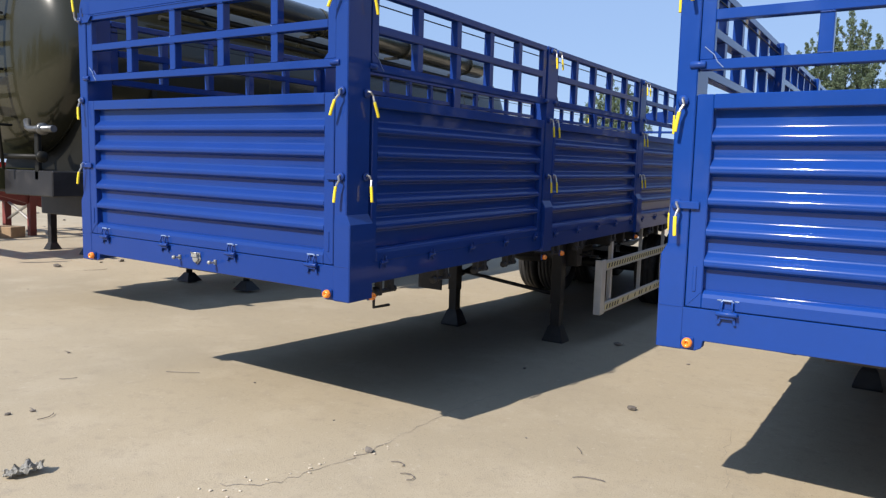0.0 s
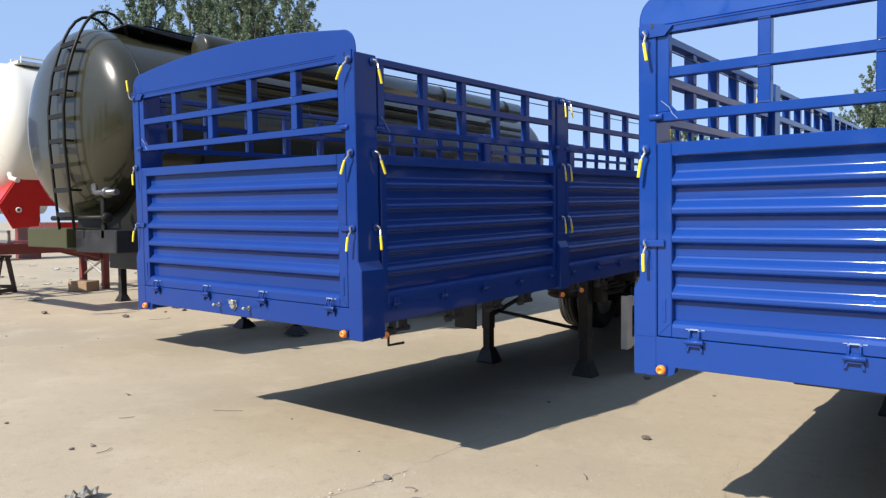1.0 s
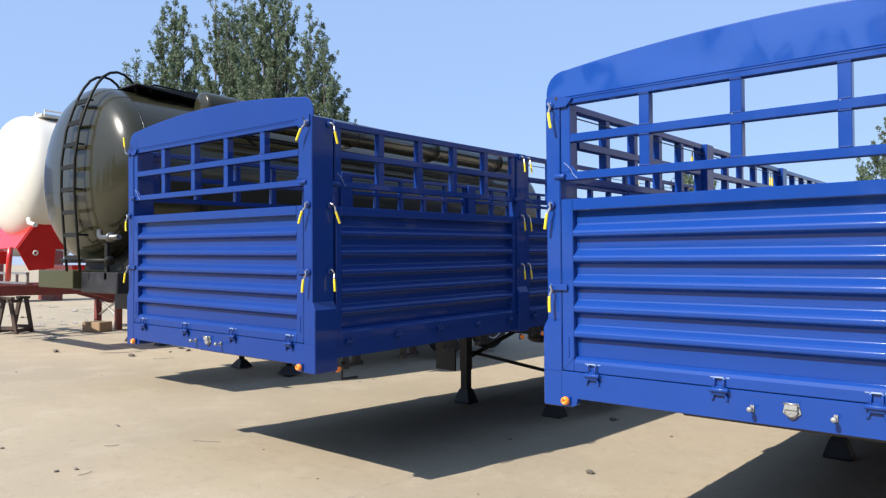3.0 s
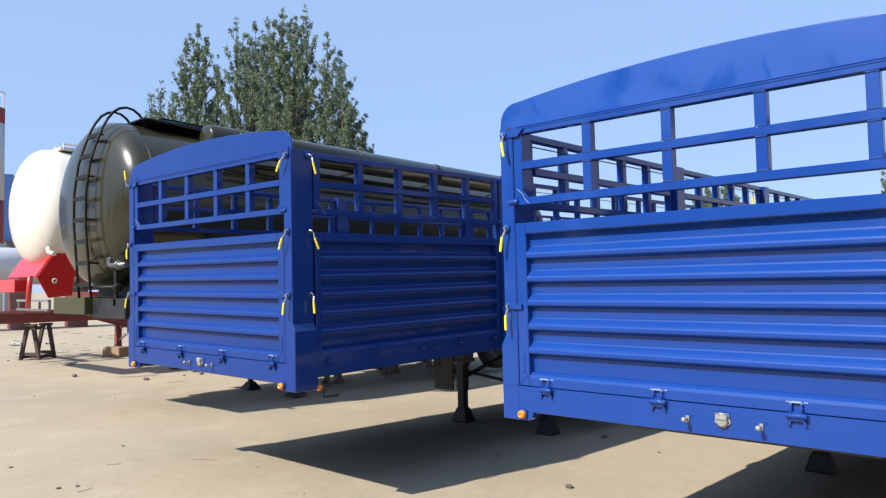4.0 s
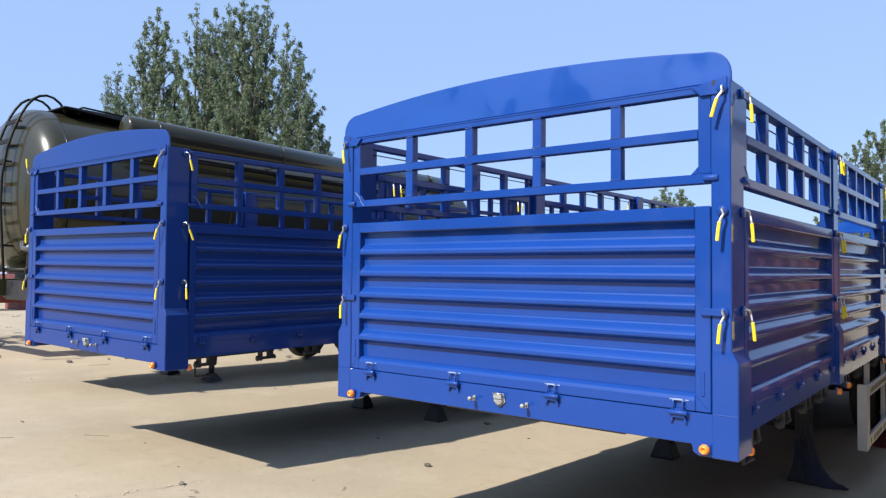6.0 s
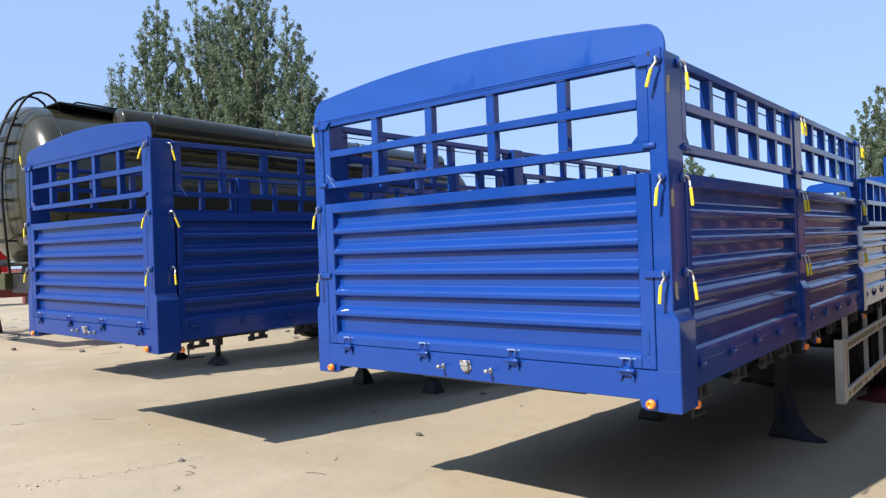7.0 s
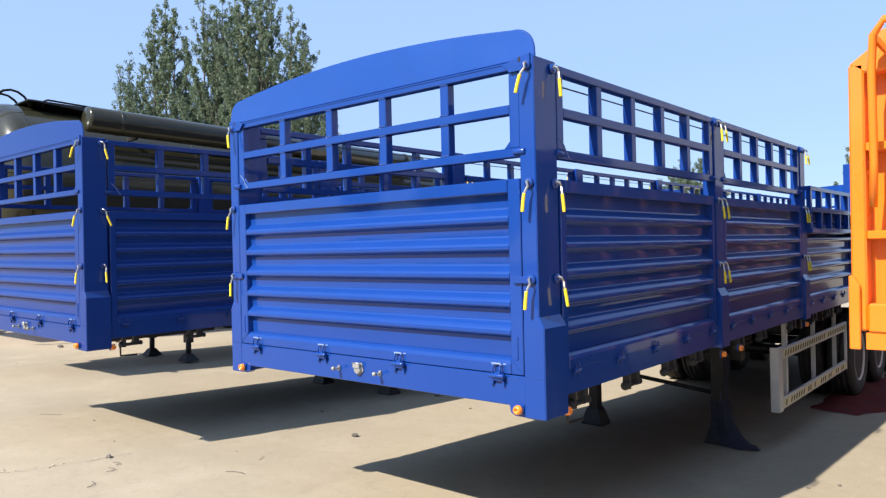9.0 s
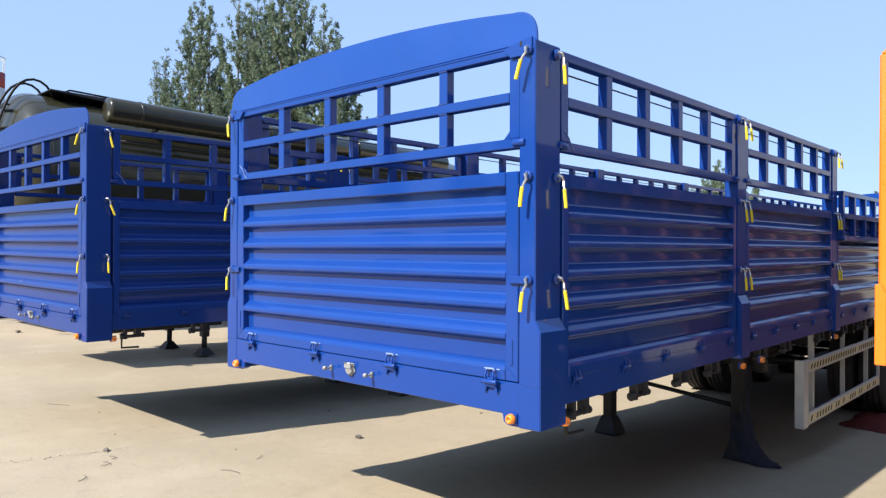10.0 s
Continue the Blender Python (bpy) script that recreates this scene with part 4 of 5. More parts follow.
def primer_chassis():
    ch = thing("chassis_trailer", "bare red-oxide trailer chassis resting on a trestle", "trailer", pose(-17.4, 0, 0))
    for x in (-0.5, 0.5):
        bm = bmesh.new()
        prism(bm, [(1.9, 1.18), (1.9, 0.92), (4.6, 0.92), (5.6, 0.62), (12, 0.62), (12, 1.18)], "x", x - 0.07, x + 0.07)
        part("chassis_beam", bm, MAROON, ch, bevel=0.008)
    for k in range(12):
        part("cross_member", boxes((-1.1, 1.1, 2.5 + 0.8 * k, 2.6 + 0.8 * k, 1.0, 1.16)), MAROON, ch, bevel=0.004)
    part("side_rail", boxes((-1.2, -1.1, 1.9, 12, 0.95, 1.17)), MAROON, ch, bevel=0.006)
    part("side_rail", boxes((1.1, 1.2, 1.9, 12, 0.95, 1.17)), MAROON, ch, bevel=0.006)
    for x in (-0.55, 0.55):
        part("landing_leg", boxes((x - 0.07, x + 0.07, 5.25, 5.39, 0.0, 0.9)), MAROON, ch, bevel=0.006)
    bm = bmesh.new()
    rod(bm, [(-0.55, 5.32, 0.3), (0.55, 5.32, 0.75)], 0.03, 6)
    rod(bm, [(-0.55, 5.32, 0.75), (0.55, 5.32, 0.3)], 0.03, 6)
    part("leg_brace", bm, STEEL, ch)
    for k in range(3):
        part("axle_hanger", boxes((-0.9, 0.9, 8.2 + 1.2 * k, 8.3 + 1.2 * k, 0.02, 0.62)), MAROON, ch)


primer_chassis()


def trestle():
    t = thing("trestle", "dark rusty steel trestle under the bare chassis", "trestle", pose(-17.78, 3.29, 0, 0, 0, 38) @ Matrix.Diagonal((0.64, 0.76, 1, 1)))
    for y in (-0.40, 0.40):
        for s in (-1, 1):
            bm = bmesh.new()
            prism(bm, [(s * 0.42, 0.0), (s * 0.30, 0.0), (s * 0.05, 0.80), (s * 0.19, 0.80)], "y", y - 0.045, y + 0.045)
            part("leg", bm, RUST, t, bevel=0.005)
        part("foot_bar", boxes((-0.30, 0.30, y - 0.03, y + 0.03, 0.10, 0.18)), RUST, t)
        part("head_plate", boxes((-0.22, 0.22, y - 0.09, y + 0.09, 0.801, 0.86)), RUST, t, bevel=0.006)
    bm = bmesh.new()
    rod(bm, [(0.0, -0.35, 0.80), (0.0, -0.12, 0.755), (0.0, 0.12, 0.755), (0.0, 0.35, 0.80)], 0.04, 6)
    part("ridge_bar", bm, RUST, t)
    for x in (-0.34, 0.34):
        part("floor_bar", boxes((x - 0.03, x + 0.03, -0.354, 0.354, 0.03, 0.12)), RUST, t, bevel=0.004)


trestle()
box_ob = part("cardboard_box", boxes((-0.27, 0.27, -0.2, 0.2, 0.0, 0.24)), CARD, m=pose(-16.75, 4.75, 0.0, 0, 0, 20), bevel=0.01)
tagged(box_ob, "brown cardboard box beside the bare chassis", "box")


def steel_frame():
    t = thing("steel_frame", "pale galvanised steel frame lying on the bare chassis", "frame", pose(-17.25, 3.0, 1.18))
    for x in (-0.95, -0.3, 0.35, 0.95):
        part("upright", boxes((x - 0.025, x + 0.025, -0.025, 0.025, 0.0, 0.27)), STEEL, t)
    for z in (0.004, 0.22):
        part("rail", boxes((-1.0, 1.0, -0.056, -0.026, z, z + 0.05)), STEEL, t)


steel_frame()

# ---- orange tipper ----


def orange_tipper():
    X = 2.40
    tp = thing("tipper_trailer", "bright orange tipper trailer with a ribbed tailgate", "trailer", pose(0, 0, 0))
    part("gate_post", boxes((X, X + 0.058, 0.60, 0.72, 1.31, 2.42)), ORANGE, tp, bevel=0.008)
    part("gate_post", boxes((X + 2.44, X + 2.5, 0.60, 0.72, 1.31, 2.42)), ORANGE, tp, bevel=0.008)
    bm = bmesh.new()
    prism(bm, [(X - 0.006, 1.235), (X + 0.035, 1.235), (X + 0.035, 1.50), (X + 0.012, 1.54), (X - 0.006, 1.54)], "y", 0.575, 0.598)
    part("cover_plate", bm, ORANGE, tp, bevel=0.004)
    part("gate_panel", boxes((X + 0.058, X + 2.44, 0.70, 0.74, 1.31, 2.50)), ORANGE, tp)
    part("gate_rail", boxes((X + 0.06, X + 2.44, 0.59, 0.70, 1.305, 1.425)), ORANGE, tp, bevel=0.008)
    for z in (1.69, 2.055):
        part("gate_rail", boxes((X + 0.06, X + 2.44, 0.60, 0.699, z, z + 0.035)), ORANGE, tp, bevel=0.004)
    for x in (0.62, 1.25, 1.88):
        part("gate_stud", boxes((X + x - 0.03, X + x + 0.03, 0.605, 0.699, 1.426, 2.46)), ORANGE, tp, bevel=0.004)
    bm = bmesh.new()
    prism(bm, [(X, 2.42), (X + 0.08, 2.48), (X + 0.12, 2.55), (X + 2.38, 2.55), (X + 2.42, 2.48), (X + 2.5, 2.42), (X + 2.5, 2.36), (X + 0.058, 2.38)], "y", 0.60, 0.72)
    part("gate_top", bm, ORANGE, tp, bevel=0.008)
    bm = bmesh.new()
    rod(bm, [(X + 0.09, 0.57, 1.82), (X + 0.10, 0.54, 2.0), (X + 0.10, 0.52, 2.38), (X + 0.11, 0.50, 2.50), (X + 0.15, 0.49, 2.555), (X + 0.6, 0.49, 2.58), (X + 0.66, 0.50, 2.54)], 0.016, 8)
    rod(bm, [(X + 0.11, 0.50, 2.50), (X + 0.18, 0.60, 2.40)], 0.014, 6)
    part("gate_bar", bm, ORANGE, tp)
    bm = bmesh.new()
    lathe(bm, [(0.0, -0.04), (0.045, -0.04), (0.045, 0.04), (0.0, 0.04)], "x", 12, (X + 0.2, 0.62, 1.265))
    box(bm, X + 0.05, X + 0.32, 0.6, 0.68, 1.235, 1.304)
    rod(bm, [(X + 0.17, 0.57, 1.37), (X + 0.17, 0.54, 1.44), (X + 0.15, 0.53, 1.50)], 0.014, 6)
    part("gate_hinge", bm, ORANGE, tp, bevel=0.002)
    # unseen body side; length and red tone set by what the blue trailer mirrors
    XB, END = X + 0.055, 11.8
    part("tipper_body", boxes((XB + 0.004, XB + 0.06, 0.742, END, 1.3, 2.4), (X + 2.44, X + 2.496, 0.742, END, 1.3, 2.4), (XB + 0.061, X + 2.439, 0.742, END, 1.3, 1.36)), DUSTY_RED, tp, "red-oxide primed tipper body", bevel=0.006)
    for k in range(12):
        part("body_rib", boxes((XB - 0.045, XB + 0.003, 1.6 + 0.75 * k, 1.7 + 0.75 * k, 1.3, 2.36)), DUSTY_RED, tp, bevel=0.004)
    part("body_rail", boxes((XB - 0.05, XB + 0.003, 0.745, END, 2.361, 2.45)), DUSTY_RED, tp, bevel=0.006)
    # added skirt, out of view, keeps sunlit ground out of the trailer's reflections
    part("unseen_skirt", boxes((XB + 0.02, XB + 0.05, 4.6, END, 0.42, 1.299)), MAROON, tp, bevel=0.006)
    part("chassis", boxes((X + 0.7, X + 0.85, 1.0, 11.0, 0.85, 1.298), (X + 1.65, X + 1.8, 1.0, 11.0, 0.85, 1.298)), BLACK, tp)
    for y in (2.0, 3.3):
        for x in (X + 0.35, X + 2.15):
            wh = part("wheel", TYRE, RUBBER, tp, m=pose(x, y, 0.5 + fall(x, y), 0, 0, 180 if x < X + 1 else 0))
            part("rim", RIMMESH, RIM, wh)
        part("axle", boxes((X + 0.3, X + 2.2, y - 0.06, y + 0.06, 0.44, 0.56), (X + 0.7, X + 0.85, y - 0.1, y + 0.1, 0.56, 0.85), (X + 1.65, X + 1.8, y - 0.1, y + 0.1, 0.56, 0.85)), BLACK, tp)


orange_tipper()

# ---- trees ----


def crown_mesh(name, plumes, count, size, seed):
    """Leaf blades along upswept twigs; each plume is (foot, tip, radius), a leaning spindle of twigs."""
    rng = np.random.default_rng(seed)
    weight = np.array([p[2] * (Vector(p[1]) - Vector(p[0])).length for p in plumes])
    weight /= weight.sum()
    rows, ways = [], []
    for (foot, tip, rad), wgt in zip(plumes, weight):
        n = int(count * wgt)
        twigs = max(8, n // 30)
        foot, tip = np.array(foot), np.array(tip)
        q = rng.random(twigs) ** 0.85
        wide = rad * (q + 0.06) ** 0.45 * (1.04 - q) ** 0.38 * 1.6
        ang = rng.random(twigs) * 2 * np.pi
        way = np.stack([np.cos(ang), np.sin(ang), 0.9 + 1.4 * rng.random(twigs)], 1)
        way /= np.linalg.norm(way, axis=1)[:, None]
        base = foot + (tip - foot) * q[:, None]
        length = wide * (0.8 + 1.1 * rng.random(twigs))
        k = rng.integers(0, twigs, n)
        f = rng.random(n) ** 0.7
        pts = base[k] + way[k] * (length[k] * f)[:, None] + rng.normal(size=(n, 3)) * (0.10 * (1.1 - 0.7 * f))[:, None]
        rows.append(pts)
        ways.append(way[k])
    pts = np.concatenate(rows)
    n = len(pts)
    a = rng.normal(size=(n, 3)) + 0.9 * np.concatenate(ways)
    a /= np.linalg.norm(a, axis=1)[:, None]
    b = np.cross(a, rng.normal(size=(n, 3)))
    b /= np.linalg.norm(b, axis=1)[:, None]
    sz = size * (0.6 + 0.8 * rng.random(n))[:, None]
    quad = np.stack([pts - a * sz * 1.15, pts + b * sz * 0.5, pts + a * sz * 1.15, pts - b * sz * 0.5], 1).reshape(-1, 3)
    me = bpy.data.meshes.new(name)
    me.from_pydata(quad.tolist(), [], np.arange(4 * n).reshape(-1, 4).tolist())
    me.materials.append(LEAF)
    return me


def poplar_meshes(columns, seed, leaves, size, limbs=44):
    """A clump of upright poplar stems; each column is (along, across, top, half width): a leader with upswept limbs that shorten towards its tip."""
    rng = random.Random(seed)
    bm = bmesh.new()
    plumes = []
    for along, across, top, wide in columns:
        foot = (along * 0.35, across * 0.35, 0.0)
        rod(bm, [foot, (along * 0.6, across * 0.6, top * 0.3), (along * 0.92, across * 0.92, top * 0.62), (along, across, top * 0.97)], top * 0.008, 7, 0.12)
        plumes.append(((along * 0.95, across * 0.95, top * 0.72), (along, across, top), wide * 0.12))
        for i in range(limbs):
            a = 2.4 * i + rng.uniform(-0.5, 0.5)
            q = 0.26 + 0.71 * (i + rng.random()) / limbs
            reach = wide * min(1.0, (1.0 - q) / 0.32) ** 0.62 * rng.uniform(0.45, 1.15)
            z1 = top * q
            z0 = z1 - reach * rng.uniform(1.1, 1.9) - 0.3
            cx, cy = along * (0.6 + 0.4 * q), across * (0.6 + 0.4 * q)
            ex, ey = cx + reach * math.cos(a), cy + reach * math.sin(a)
            rod(bm, [(cx, cy, z0), ((cx + ex) / 2, (cy + ey) / 2, z0 * 0.6 + z1 * 0.4), (ex, ey, z1)], top * 0.0020, 5, 0.25)
            plumes.append((((cx * 2 + ex) / 3, (cy * 2 + ey) / 3, z0 + 0.15 * (z1 - z0)), (ex, ey, z1), 0.12 + 0.13 * reach))
    return finish(bm, "trunk", BARK), crown_mesh("crown", plumes, leaves, size, seed)


def tree(x, y, meshes, turn=0.0, size=1.0, label="tall green poplar tree behind the parked trailers"):
    ob = thing("poplar_tree", label, "tree", Matrix.Translation((x, y, 0)) @ pose(0, 0, 0, 0, 0, turn) @ Matrix.Diagonal((size, size, size, 1)), "poplar trees")
    part("trunk", meshes[0], BARK, ob)
    part("crown", meshes[1], LEAF, ob)
    return ob


# the tall clump stands in a row behind the tankers: place, scale, leaves, leaders
ROW = (
    (-58.4, 27.1, 1.35, 34000, ((-0.55, 0.0, 14.4, 0.9), (0.0, 0.3, 14.9, 0.9), (0.85, -0.3, 14.3, 1.5), (1.5, 0.8, 13.6, 1.7), (0.2, -1.0, 12.8, 1.7))),
    (-54.0, 28.4, 1.29, 66000, ((-0.2, 0.0, 18.8, 2.3), (-1.0, 0.5, 17.5, 1.5), (0.4, -0.7, 17.6, 1.6), (1.1, 0.2, 16.8, 0.8))),
    (-47.1, 28.4, 1.18, 100000, ((-0.65, 0.0, 19.3, 1.9), (0.55, 0.3, 19.3, 2.0), (1.35, -0.2, 19.5, 1.9), (0.2, -1.0, 17.8, 2.1), (0.0, 1.1, 17.6, 2.1))),
    (-39.7, 27.4, 1.055, 125000, ((-0.75, 0.0, 20.4, 2.2), (0.1, 0.9, 20.3, 2.1), (0.85, 0.0, 20.6, 2.1), (-1.3, 0.3, 19.4, 2.0), (0.1, -1.2, 18.8, 2.3))),
    (-34.8, 26.9, 0.97, 90000, ((-0.4, 0.0, 18.9, 1.7), (0.5, 0.4, 17.8, 2.1), (0.5, -0.9, 16.4, 2.2), (1.3, 0.2, 14.8, 1.9), (2.1, 0.0, 11.8, 1.3))),
)
for k, (x, y, size, leaves, columns) in enumerate(ROW):
    tree(x, y, poplar_meshes(columns, 5 + 6 * k, leaves, 0.066), 56.6, size)
SMALL = poplar_meshes(((0.0, 0.0, 10.0, 1.4), (1.0, 0.5, 8.8, 1.3), (-1.1, -0.3, 8.5, 1.3), (0.2, 1.0, 7.8, 1.3), (0.3, -1.1, 8.1, 1.3), (-0.6, 0.8, 7.0, 1.3)), 31, 42000, 0.07, 24)
BROAD = poplar_meshes(((-0.3, 0.0, 7.6, 1.2), (0.7, 0.4, 7.2, 1.2), (-1.1, 0.3, 6.7, 1.1), (1.5, -0.2, 6.6, 1.0), (-1.9, 0.0, 6.0, 0.9), (2.2, 0.1, 5.9, 0.8), (0.2, -0.8, 6.6, 1.3)), 43, 80000, 0.058, 26)
SLOPED = poplar_meshes(((0.3, 0.0, 18.2, 3.2), (-1.0, 0.6, 17.6, 3.0), (-2.2, 0.3, 16.8, 2.9), (-3.2, -0.4, 15.4, 2.6), (-4.4, 0.2, 13.4, 2.0), (-5.6, 0.0, 12.0, 1.6), (1.4, -0.5, 17.2, 3.0), (2.6, 0.0, 15.8, 2.8), (5.0, 0.0, 14.6, 3.0), (8.0, 0.0, 14.0, 3.0)), 47, 250000, 0.085, 40)
for x, y, ms, turn, size in ((-6.5, 75, SLOPED, 0, 1.0), (-37.5, 99.6, BROAD, 0, 2.17)):
    tree(x, y, ms, turn, size)
# unseen row behind the camera, its heights set for dark patches mirrored in the hoods
for i, (x, h) in enumerate(((-35, 0.9), (-29, 0.95), (-23.5, 1.12), (-18, 1.40), (-14.0, 0.95), (-10.8, 1.17), (-7.0, 1.08), (-2.8, 1.36), (2.5, 1.25), (9, 1.1), (18, 1.2))):
    tree(x, -33 - 1.5 * (i % 2), SMALL, 77 * i, h, "unseen green poplar tree added behind the camera for reflections")

# ---- far yard ----
chim = thing("chimney", "tall red and white banded factory chimney", "chimney", pose(-45.1, 10.15, 0))
for k, (z0, z1) in enumerate(((0, 4.39), (4.39, 6.86), (6.86, 11.3), (11.3, 12.2))):
    bm = bmesh.new()
    lathe(bm, [(0.0, z0), (0.76 - 0.006 * z0, z0), (0.76 - 0.006 * z1, z1), (0.0, z1)], "z", 24)
    part("band", bm, CHIMNEY_RED if k % 2 else GREYWALL, chim)
bm = bmesh.new()
rod(bm, [(0.66 * math.cos(a), 0.66 * math.sin(a), 13.1) for a in [math.pi / 8 * k for k in range(17)]], 0.03, 5)
for k in range(8):
    a = math.pi / 4 * k
    rod(bm, [(0.66 * math.cos(a), 0.66 * math.sin(a), 12.19), (0.66 * math.cos(a), 0.66 * math.sin(a), 13.1)], 0.025, 5)
part("top_rail", bm, GREYWALL, chim)
shed = thing("factory_shed", "pale grey factory shed under a deep blue sheet roof", "building", pose(-65.5, 3.0, 0, 0, 0, 70))
part("wall", boxes((-14, 14, -6, 6, 0, 5.2)), GREYWALL, shed)
bm = bmesh.new()
prism(bm, [(-6.4, 5.2), (6.4, 5.2), (6.4, 5.5), (5.6, 10.0), (-5.6, 10.0), (-6.4, 5.5)], "x", -14.4, 14.4)
part("roof", bm, SHED, shed)
for k in range(7):
    part("window", boxes((-12.5 + 3.8 * k, -10.6 + 3.8 * k, -6.06, -5.99, 2.5, 4.3)), OLIVE_DARK, shed)
# hall added out of view: greys the trailer's side reflections, blocks low sky
hall = thing("unseen_hall", "unseen long pale hall added beside the yard for reflections", "building", pose(19.0, 18.0, 0, 0, 0, 9))
part("wall", boxes((-6, 6, -40, 24, 0, 9.4)), HALLWALL, hall)
bm = bmesh.new()
prism(bm, [(-6.3, 9.4), (6.3, 9.4), (6.3, 9.6), (0.0, 11.2), (-6.3, 9.6)], "y", -40.4, 24.4)
part("roof", bm, SHED, hall)
for k in range(9):
    part("window", boxes((-6.06, -5.99, -37.5 + 6.5 * k, -34.0 + 6.5 * k, 3.2, 5.4)), OLIVE_DARK, hall)
far_tank = thing("storage_tank", "pale grey round storage tank in the distance", "tank", pose(-33.5, 8.0, 0))
bm = bmesh.new()
lathe(bm, [(0.0, -3), (0.5, -3), (0.75, -2.7), (0.8, -2.3), (0.8, 3), (0.0, 3.3)], "y", 32, (0, 0, 2.75))
part("shell", bm, GREYWALL, far_tank)
for y in (-2.4, 0.0, 2.4):
    part("saddle", boxes((-0.8, 0.8, y - 0.2, y + 0.2, 0, 2.2)), MAROON, far_tank)


# ---- loose things on the ground ----


def cloth(name, label, mat, outline_fn, nx, ny, m):
    bm = bmesh.new()
    grid = [[bm.verts.new(outline_fn(i / nx, j / ny)) for i in range(nx + 1)] for j in range(ny + 1)]
    for j in range(ny):
        for i in range(nx):
            f = bm.faces.new((grid[j][i], grid[j][i + 1], grid[j + 1][i + 1], grid[j + 1][i]))
            f.smooth = True
    bmesh.ops.solidify(bm, geom=bm.faces[:], thickness=0.006)
    ob = part(name, bm, mat, m=m)
    return tagged(ob, label, "cloth")


def drape(u, v):
    """Cloth wrapped round the square leg above and spread over the ground below, with one long trailing corner."""
    a = 2 * math.pi * (0.86 * u - 0.43) - 0.5
    c, d = math.cos(a), math.sin(a)
    z = 0.80 * (1 - v)
    fold = 0.006 * math.sin(6 * a + 5 * v) + 0.005 * math.sin(11 * a - 9 * v) + 0.010 * noise.noise(Vector((2 * c, 2 * d, 4 * v)))
    r = 0.061 / (c ** 4 + d ** 4) ** 0.25 + 0.004 + fold
    low = max(0.0, v - 0.50) / 0.50
    right = max(0.0, c) ** 1.5
    r += low ** 1.3 * (0.020 + 0.115 * right) + low ** 6 * (0.020 + 0.02 * math.sin(5 * a))
    pull = low ** 6 * max(0.0, math.cos(a + 0.35)) ** 6
    return (r * c + 0.17 * pull, r * 0.92 * d - 0.02 * pull, max(0.006 + 0.010 * math.sin(7 * a) ** 2, z * (1 - 0.15 * low * right)))


cloth("draped_cloth", "navy cloth wrapped around the landing leg", NAVY, drape, 64, 36, pose(0.752, 3.700, fall(0.752, 3.700)))


def crumple(u, v):
    x, y = (u - 0.5) * 4.6, (v - 0.5) * (0.50 + 0.7 * min(1.0, 3 * u))
    z = 0.03 + 0.07 * abs(noise.noise(Vector((x * 3, y * 4, 1.7)))) + 0.04 * abs(noise.noise(Vector((x * 8, y * 8, 5))))
    edge = min(u, 1 - u, v, 1 - v)
    return (x + 0.1 * noise.noise(Vector((y * 4, 3, 1))), y + 0.12 * noise.noise(Vector((x * 3, 7, 2))), 0.006 + 0.55 * z * min(1, edge * 8))


cloth("ground_sheet", "faded red sheet crumpled beside the wheels", REDCLOTH, crumple, 70, 16, pose(1.62, 8.25, fall(1.62, 8.25), 0, 0, 79))


def rag(u, v):
    x, y = (u - 0.5) * 0.20, (v - 0.5) * 0.11
    z = 0.05 * abs(noise.noise(Vector((x * 14, y * 14, 4)))) + 0.02 * abs(noise.noise(Vector((x * 40, y * 40, 9))))
    return (x + 0.05 * noise.noise(Vector((y * 14, 2, 2))), y + 0.05 * noise.noise(Vector((x * 14, 5, 3))), 0.008 + z)


rng = random.Random(12)
litter = [(-23.09, 4.48, 0, 2.6), (-19.23, 4.98, 37, 1.2), (-19.23, 4.37, 74, 1.5), (-27.55, 8.1, 111, 1.6), (-24.76, 7.68, 148, 1.6), (-15.63, 3.19, 5, 2.0), (-18.26, 3.21, 42, 1.3), (-29.22, 8.28, 79, 0.9), (-21.63, 5.66, 116, 0.9), (-19.5, 5.43, 153, 0.9), (-25.22, 5.24, 10, 1.2), (-25.31, 8.36, 47, 1.2), (-22.84, 5.4, 84, 0.8), (-18.04, 4.06, 121, 0.9)]
litter += [(rng.uniform(-24, -13.5), rng.uniform(3.4, 8.5), rng.uniform(0, 180), rng.uniform(0.4, 1.0)) for k in range(16)]
for x, y, turn, size in litter:
    bit = cloth("paper_scrap", "white crumpled paper scrap on the far concrete", WHITE_PAPER, rag, 8, 6, pose(x, y, 0, 0, 0, turn) @ Matrix.Diagonal((size, size, size, 1)))
    tagged(bit, category="litter")
for dx, dy in ((0.187, -0.24), (-0.187, 0.24)):
    wad = cloth("paper_wad", "crushed white paper on the trestle's head", WHITE_PAPER, rag, 10, 8, pose(-17.78 + dx, 3.29 + dy, 0.852, 0, 0, 70) @ Matrix.Diagonal((1.2, 1.4, 2.0, 1)))
    tagged(wad, category="litter")
scrap = cloth("paper_scrap", "crumpled grey paper scrap on the concrete", PAPER, rag, 30, 20, Matrix.Translation(on_ground(-4.16, -1.36)) @ pose(0, 0, 0, 0, 0, 75) @ Matrix.Diagonal((0.85, 0.9, 1.5, 1)))
tagged(scrap, category="litter")


def stone_mesh(seed, mat=PEBBLE):
    rng = random.Random(seed)
    bm = bmesh.new()
    bmesh.ops.create_icosphere(bm, subdivisions=1, radius=1)
    for v in bm.verts:
        v.co *= rng.uniform(0.7, 1.15)
        v.co.z *= 0.55
    return finish(bm, "stone", mat)


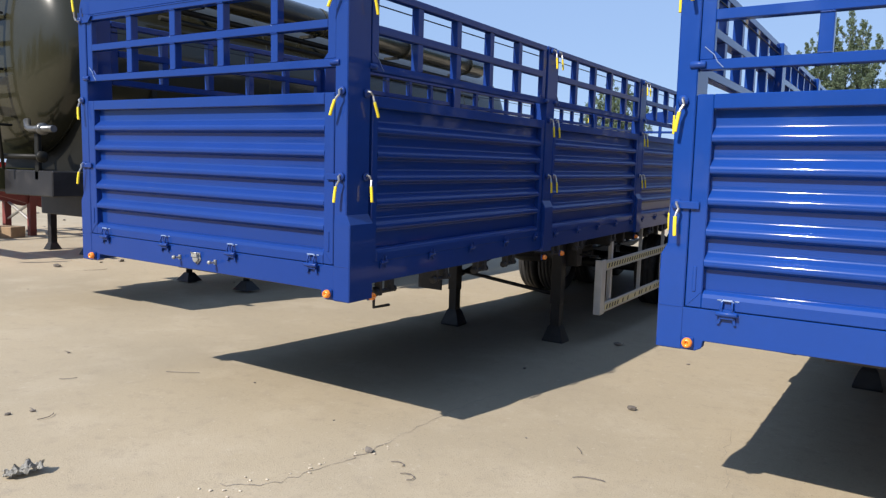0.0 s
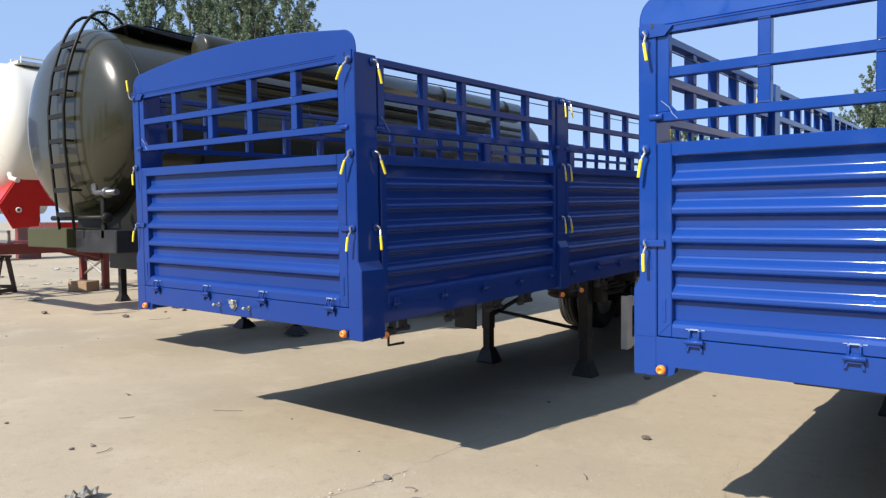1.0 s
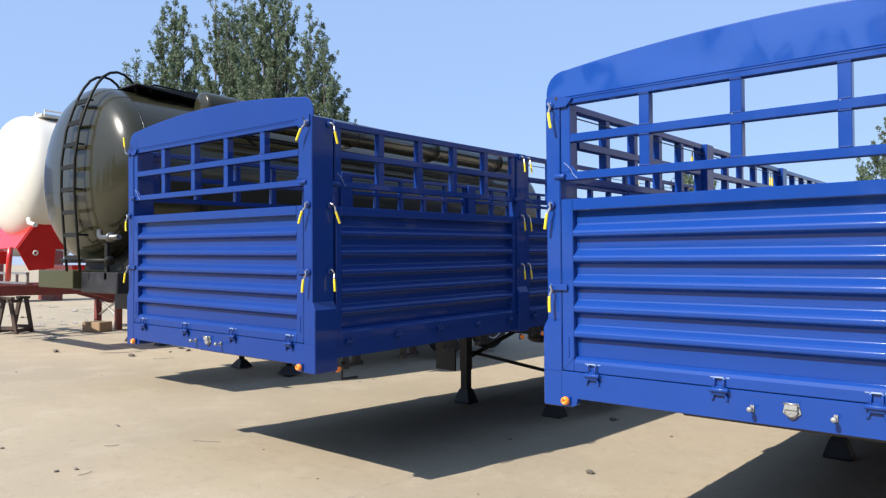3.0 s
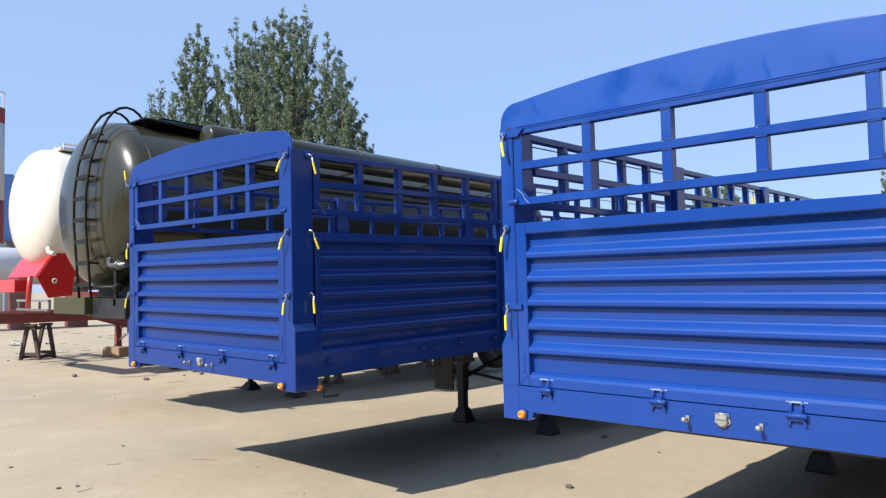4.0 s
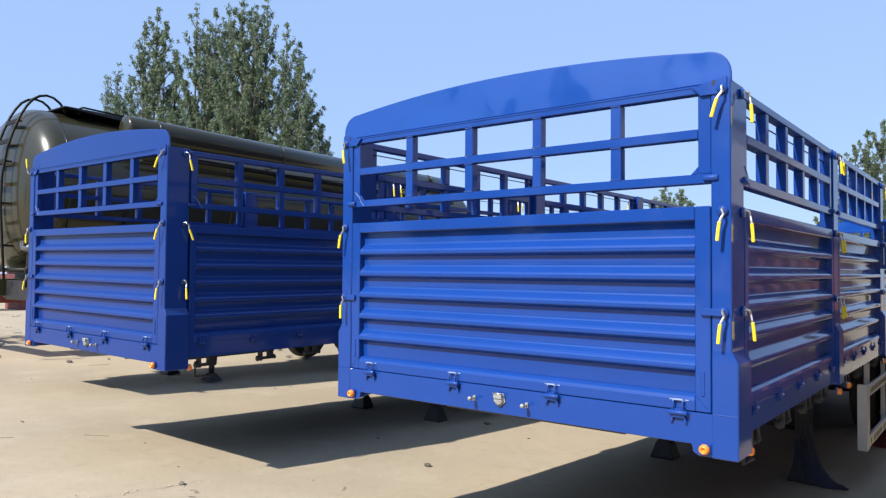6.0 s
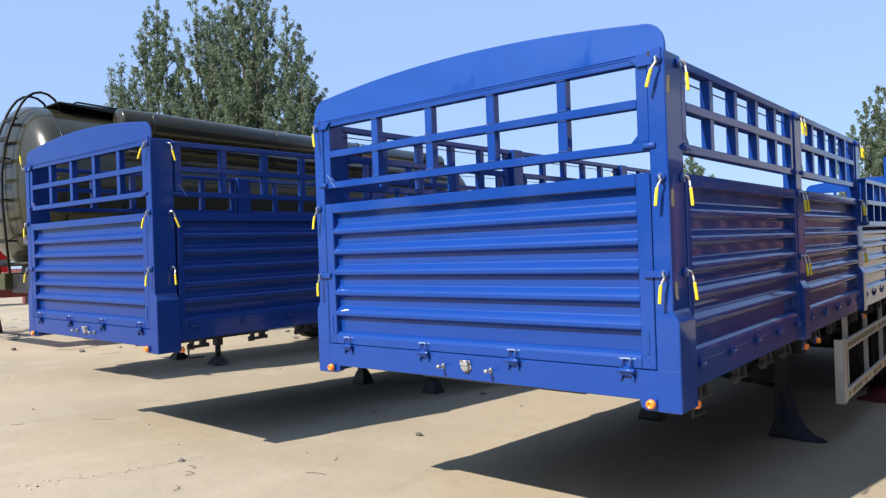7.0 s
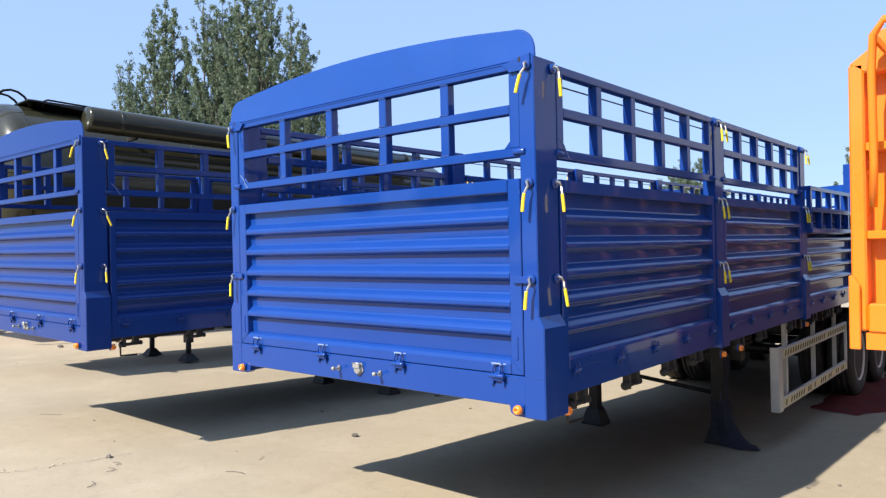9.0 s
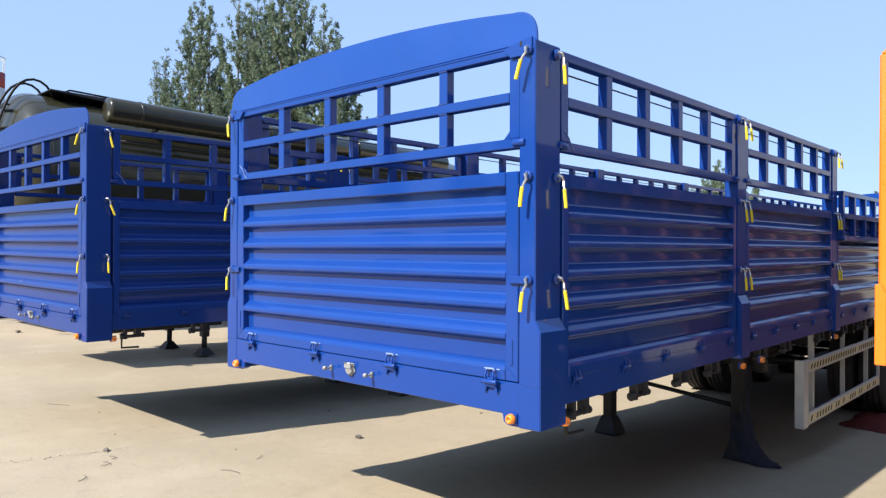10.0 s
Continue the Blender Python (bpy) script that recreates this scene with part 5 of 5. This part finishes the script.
STONES = [stone_mesh(i) for i in range(4)]
PALE_STONES = [stone_mesh(i, CRUMB) for i in (7, 8)]
rng = random.Random(4)
spots = [(-1.88, 1.72, 0.035), (-5.09, -0.83, 0.018), (-6.33, 0.13, 0.014), (-2.91, -0.03, 0.03), (-2.6, 3.63, 0.04)]
for k in range(46):
    spots.append((rng.uniform(-13, 3), rng.uniform(-2.6, 4.0), rng.uniform(0.006, 0.018)))
for k in range(40):
    spots.append((rng.uniform(-26, -9.5), rng.uniform(1.5, 14), rng.uniform(0.02, 0.07)))
for k, (x, y, s) in enumerate(spots):
    st = part("stone", STONES[k % 4], PEBBLE, m=Matrix.Translation(on_ground(x, y) + Vector((0, 0, s * 0.42))) @ pose(0, 0, 0, 0, 0, 50 * k) @ Matrix.Diagonal((s * 1.2, s, s, 1)))
    tagged(st, "small grey stone lying on the concrete", "stone", "loose stones")


def wire_bit(x, y, turn, length, curl, seed):
    rng = random.Random(seed)
    bm = bmesh.new()
    pts, a, px, py = [], 0.0, 0.0, 0.0
    for i in range(7):
        pts.append((px, py, 0.006))
        a += curl * rng.uniform(0.3, 1.6)
        px += length / 6 * math.cos(a)
        py += length / 6 * math.sin(a)
    rod(bm, pts, 0.0024, 5)
    ob = part("wire_scrap", bm, TWIG, m=Matrix.Translation(on_ground(x, y) + Vector((0, 0, 0.002))) @ pose(0, 0, 0, 0, 0, turn))
    tagged(ob, "dark bent wire scrap on the concrete", "litter", "wire scraps")


for i, row in enumerate(((-2.62, -0.10, 60, 0.12, 0.5), (-2.50, -0.23, 30, 0.16, 0.6), (-1.62, 0.40, 150, 0.18, 0.22), (-1.87, 0.70, 110, 0.10, 0.1), (-5.2, 0.28, 25, 0.26, 0.05), (-5.64, -0.34, 30, 0.12, 0.1), (-5.1, -0.83, 80, 0.06, 0.4), (-2.6, 3.6, 40, 0.16, 0.3), (-6.3, 0.13, 150, 0.10, 0.15), (-4.9, -0.9, 60, 0.14, 0.3), (-10.9, 3.0, 20, 0.4, 0.3), (-2.2, -0.5, 100, 0.15, 0.2), (-0.6, -0.2, 20, 0.2, 0.4))):
    wire_bit(*row, i)


def crack(points, width, seed):
    """A jagged hairline crack, a sliver of dark grit lying in the surface."""
    rng = random.Random(seed)
    bm = bmesh.new()
    pts = []
    for (x0, y0), (x1, y1) in zip(points, points[1:]):
        for i in range(8):
            f = i / 8
            pts.append((x0 + (x1 - x0) * f + rng.uniform(-0.02, 0.02), y0 + (y1 - y0) * f + rng.uniform(-0.02, 0.02)))
    prev = None
    for i, (x, y) in enumerate(pts):
        w = width * rng.uniform(0.3, 1.2)
        p = on_ground(x, y)
        cur = (bm.verts.new(p + Vector((-w * 0.6, w * 0.6, 0.0035))), bm.verts.new(p + Vector((w * 0.6, -w * 0.6, 0.0035))))
        if prev:
            bm.faces.new((prev[0], prev[1], cur[1], cur[0]))
        prev = cur
    ob = part("crack", bm, PEBBLE)
    tagged(ob, "fine dark crack across the concrete slab", "crack", kind="structure")


crack([(-3.25, -0.85), (-3.04, -0.67), (-2.95, -0.3), (-2.91, -0.03), (-2.90, 0.65), (-2.87, 1.2), (-2.78, 1.55)], 0.0035, 1)
crack([(-0.9, -0.4), (-0.95, 0.4), (-1.15, 1.1), (-1.2, 1.8)], 0.0016, 3)
for k in range(34):
    f = rng.random()
    x, y, s = -3.3 + 0.42 * f + rng.gauss(0, 0.05), -1.15 + 1.25 * f + rng.gauss(0, 0.05), rng.uniform(0.004, 0.011)
    st = part("stone", PALE_STONES[k % 2], CRUMB, m=Matrix.Translation(on_ground(x, y) + Vector((0, 0, s * 0.4))) @ pose(0, 0, 0, 0, 0, 40 * k) @ Matrix.Diagonal((s * 1.3, s, s, 1)))
    tagged(st, "pale concrete crumb along the crack", "crumb", "concrete crumbs")
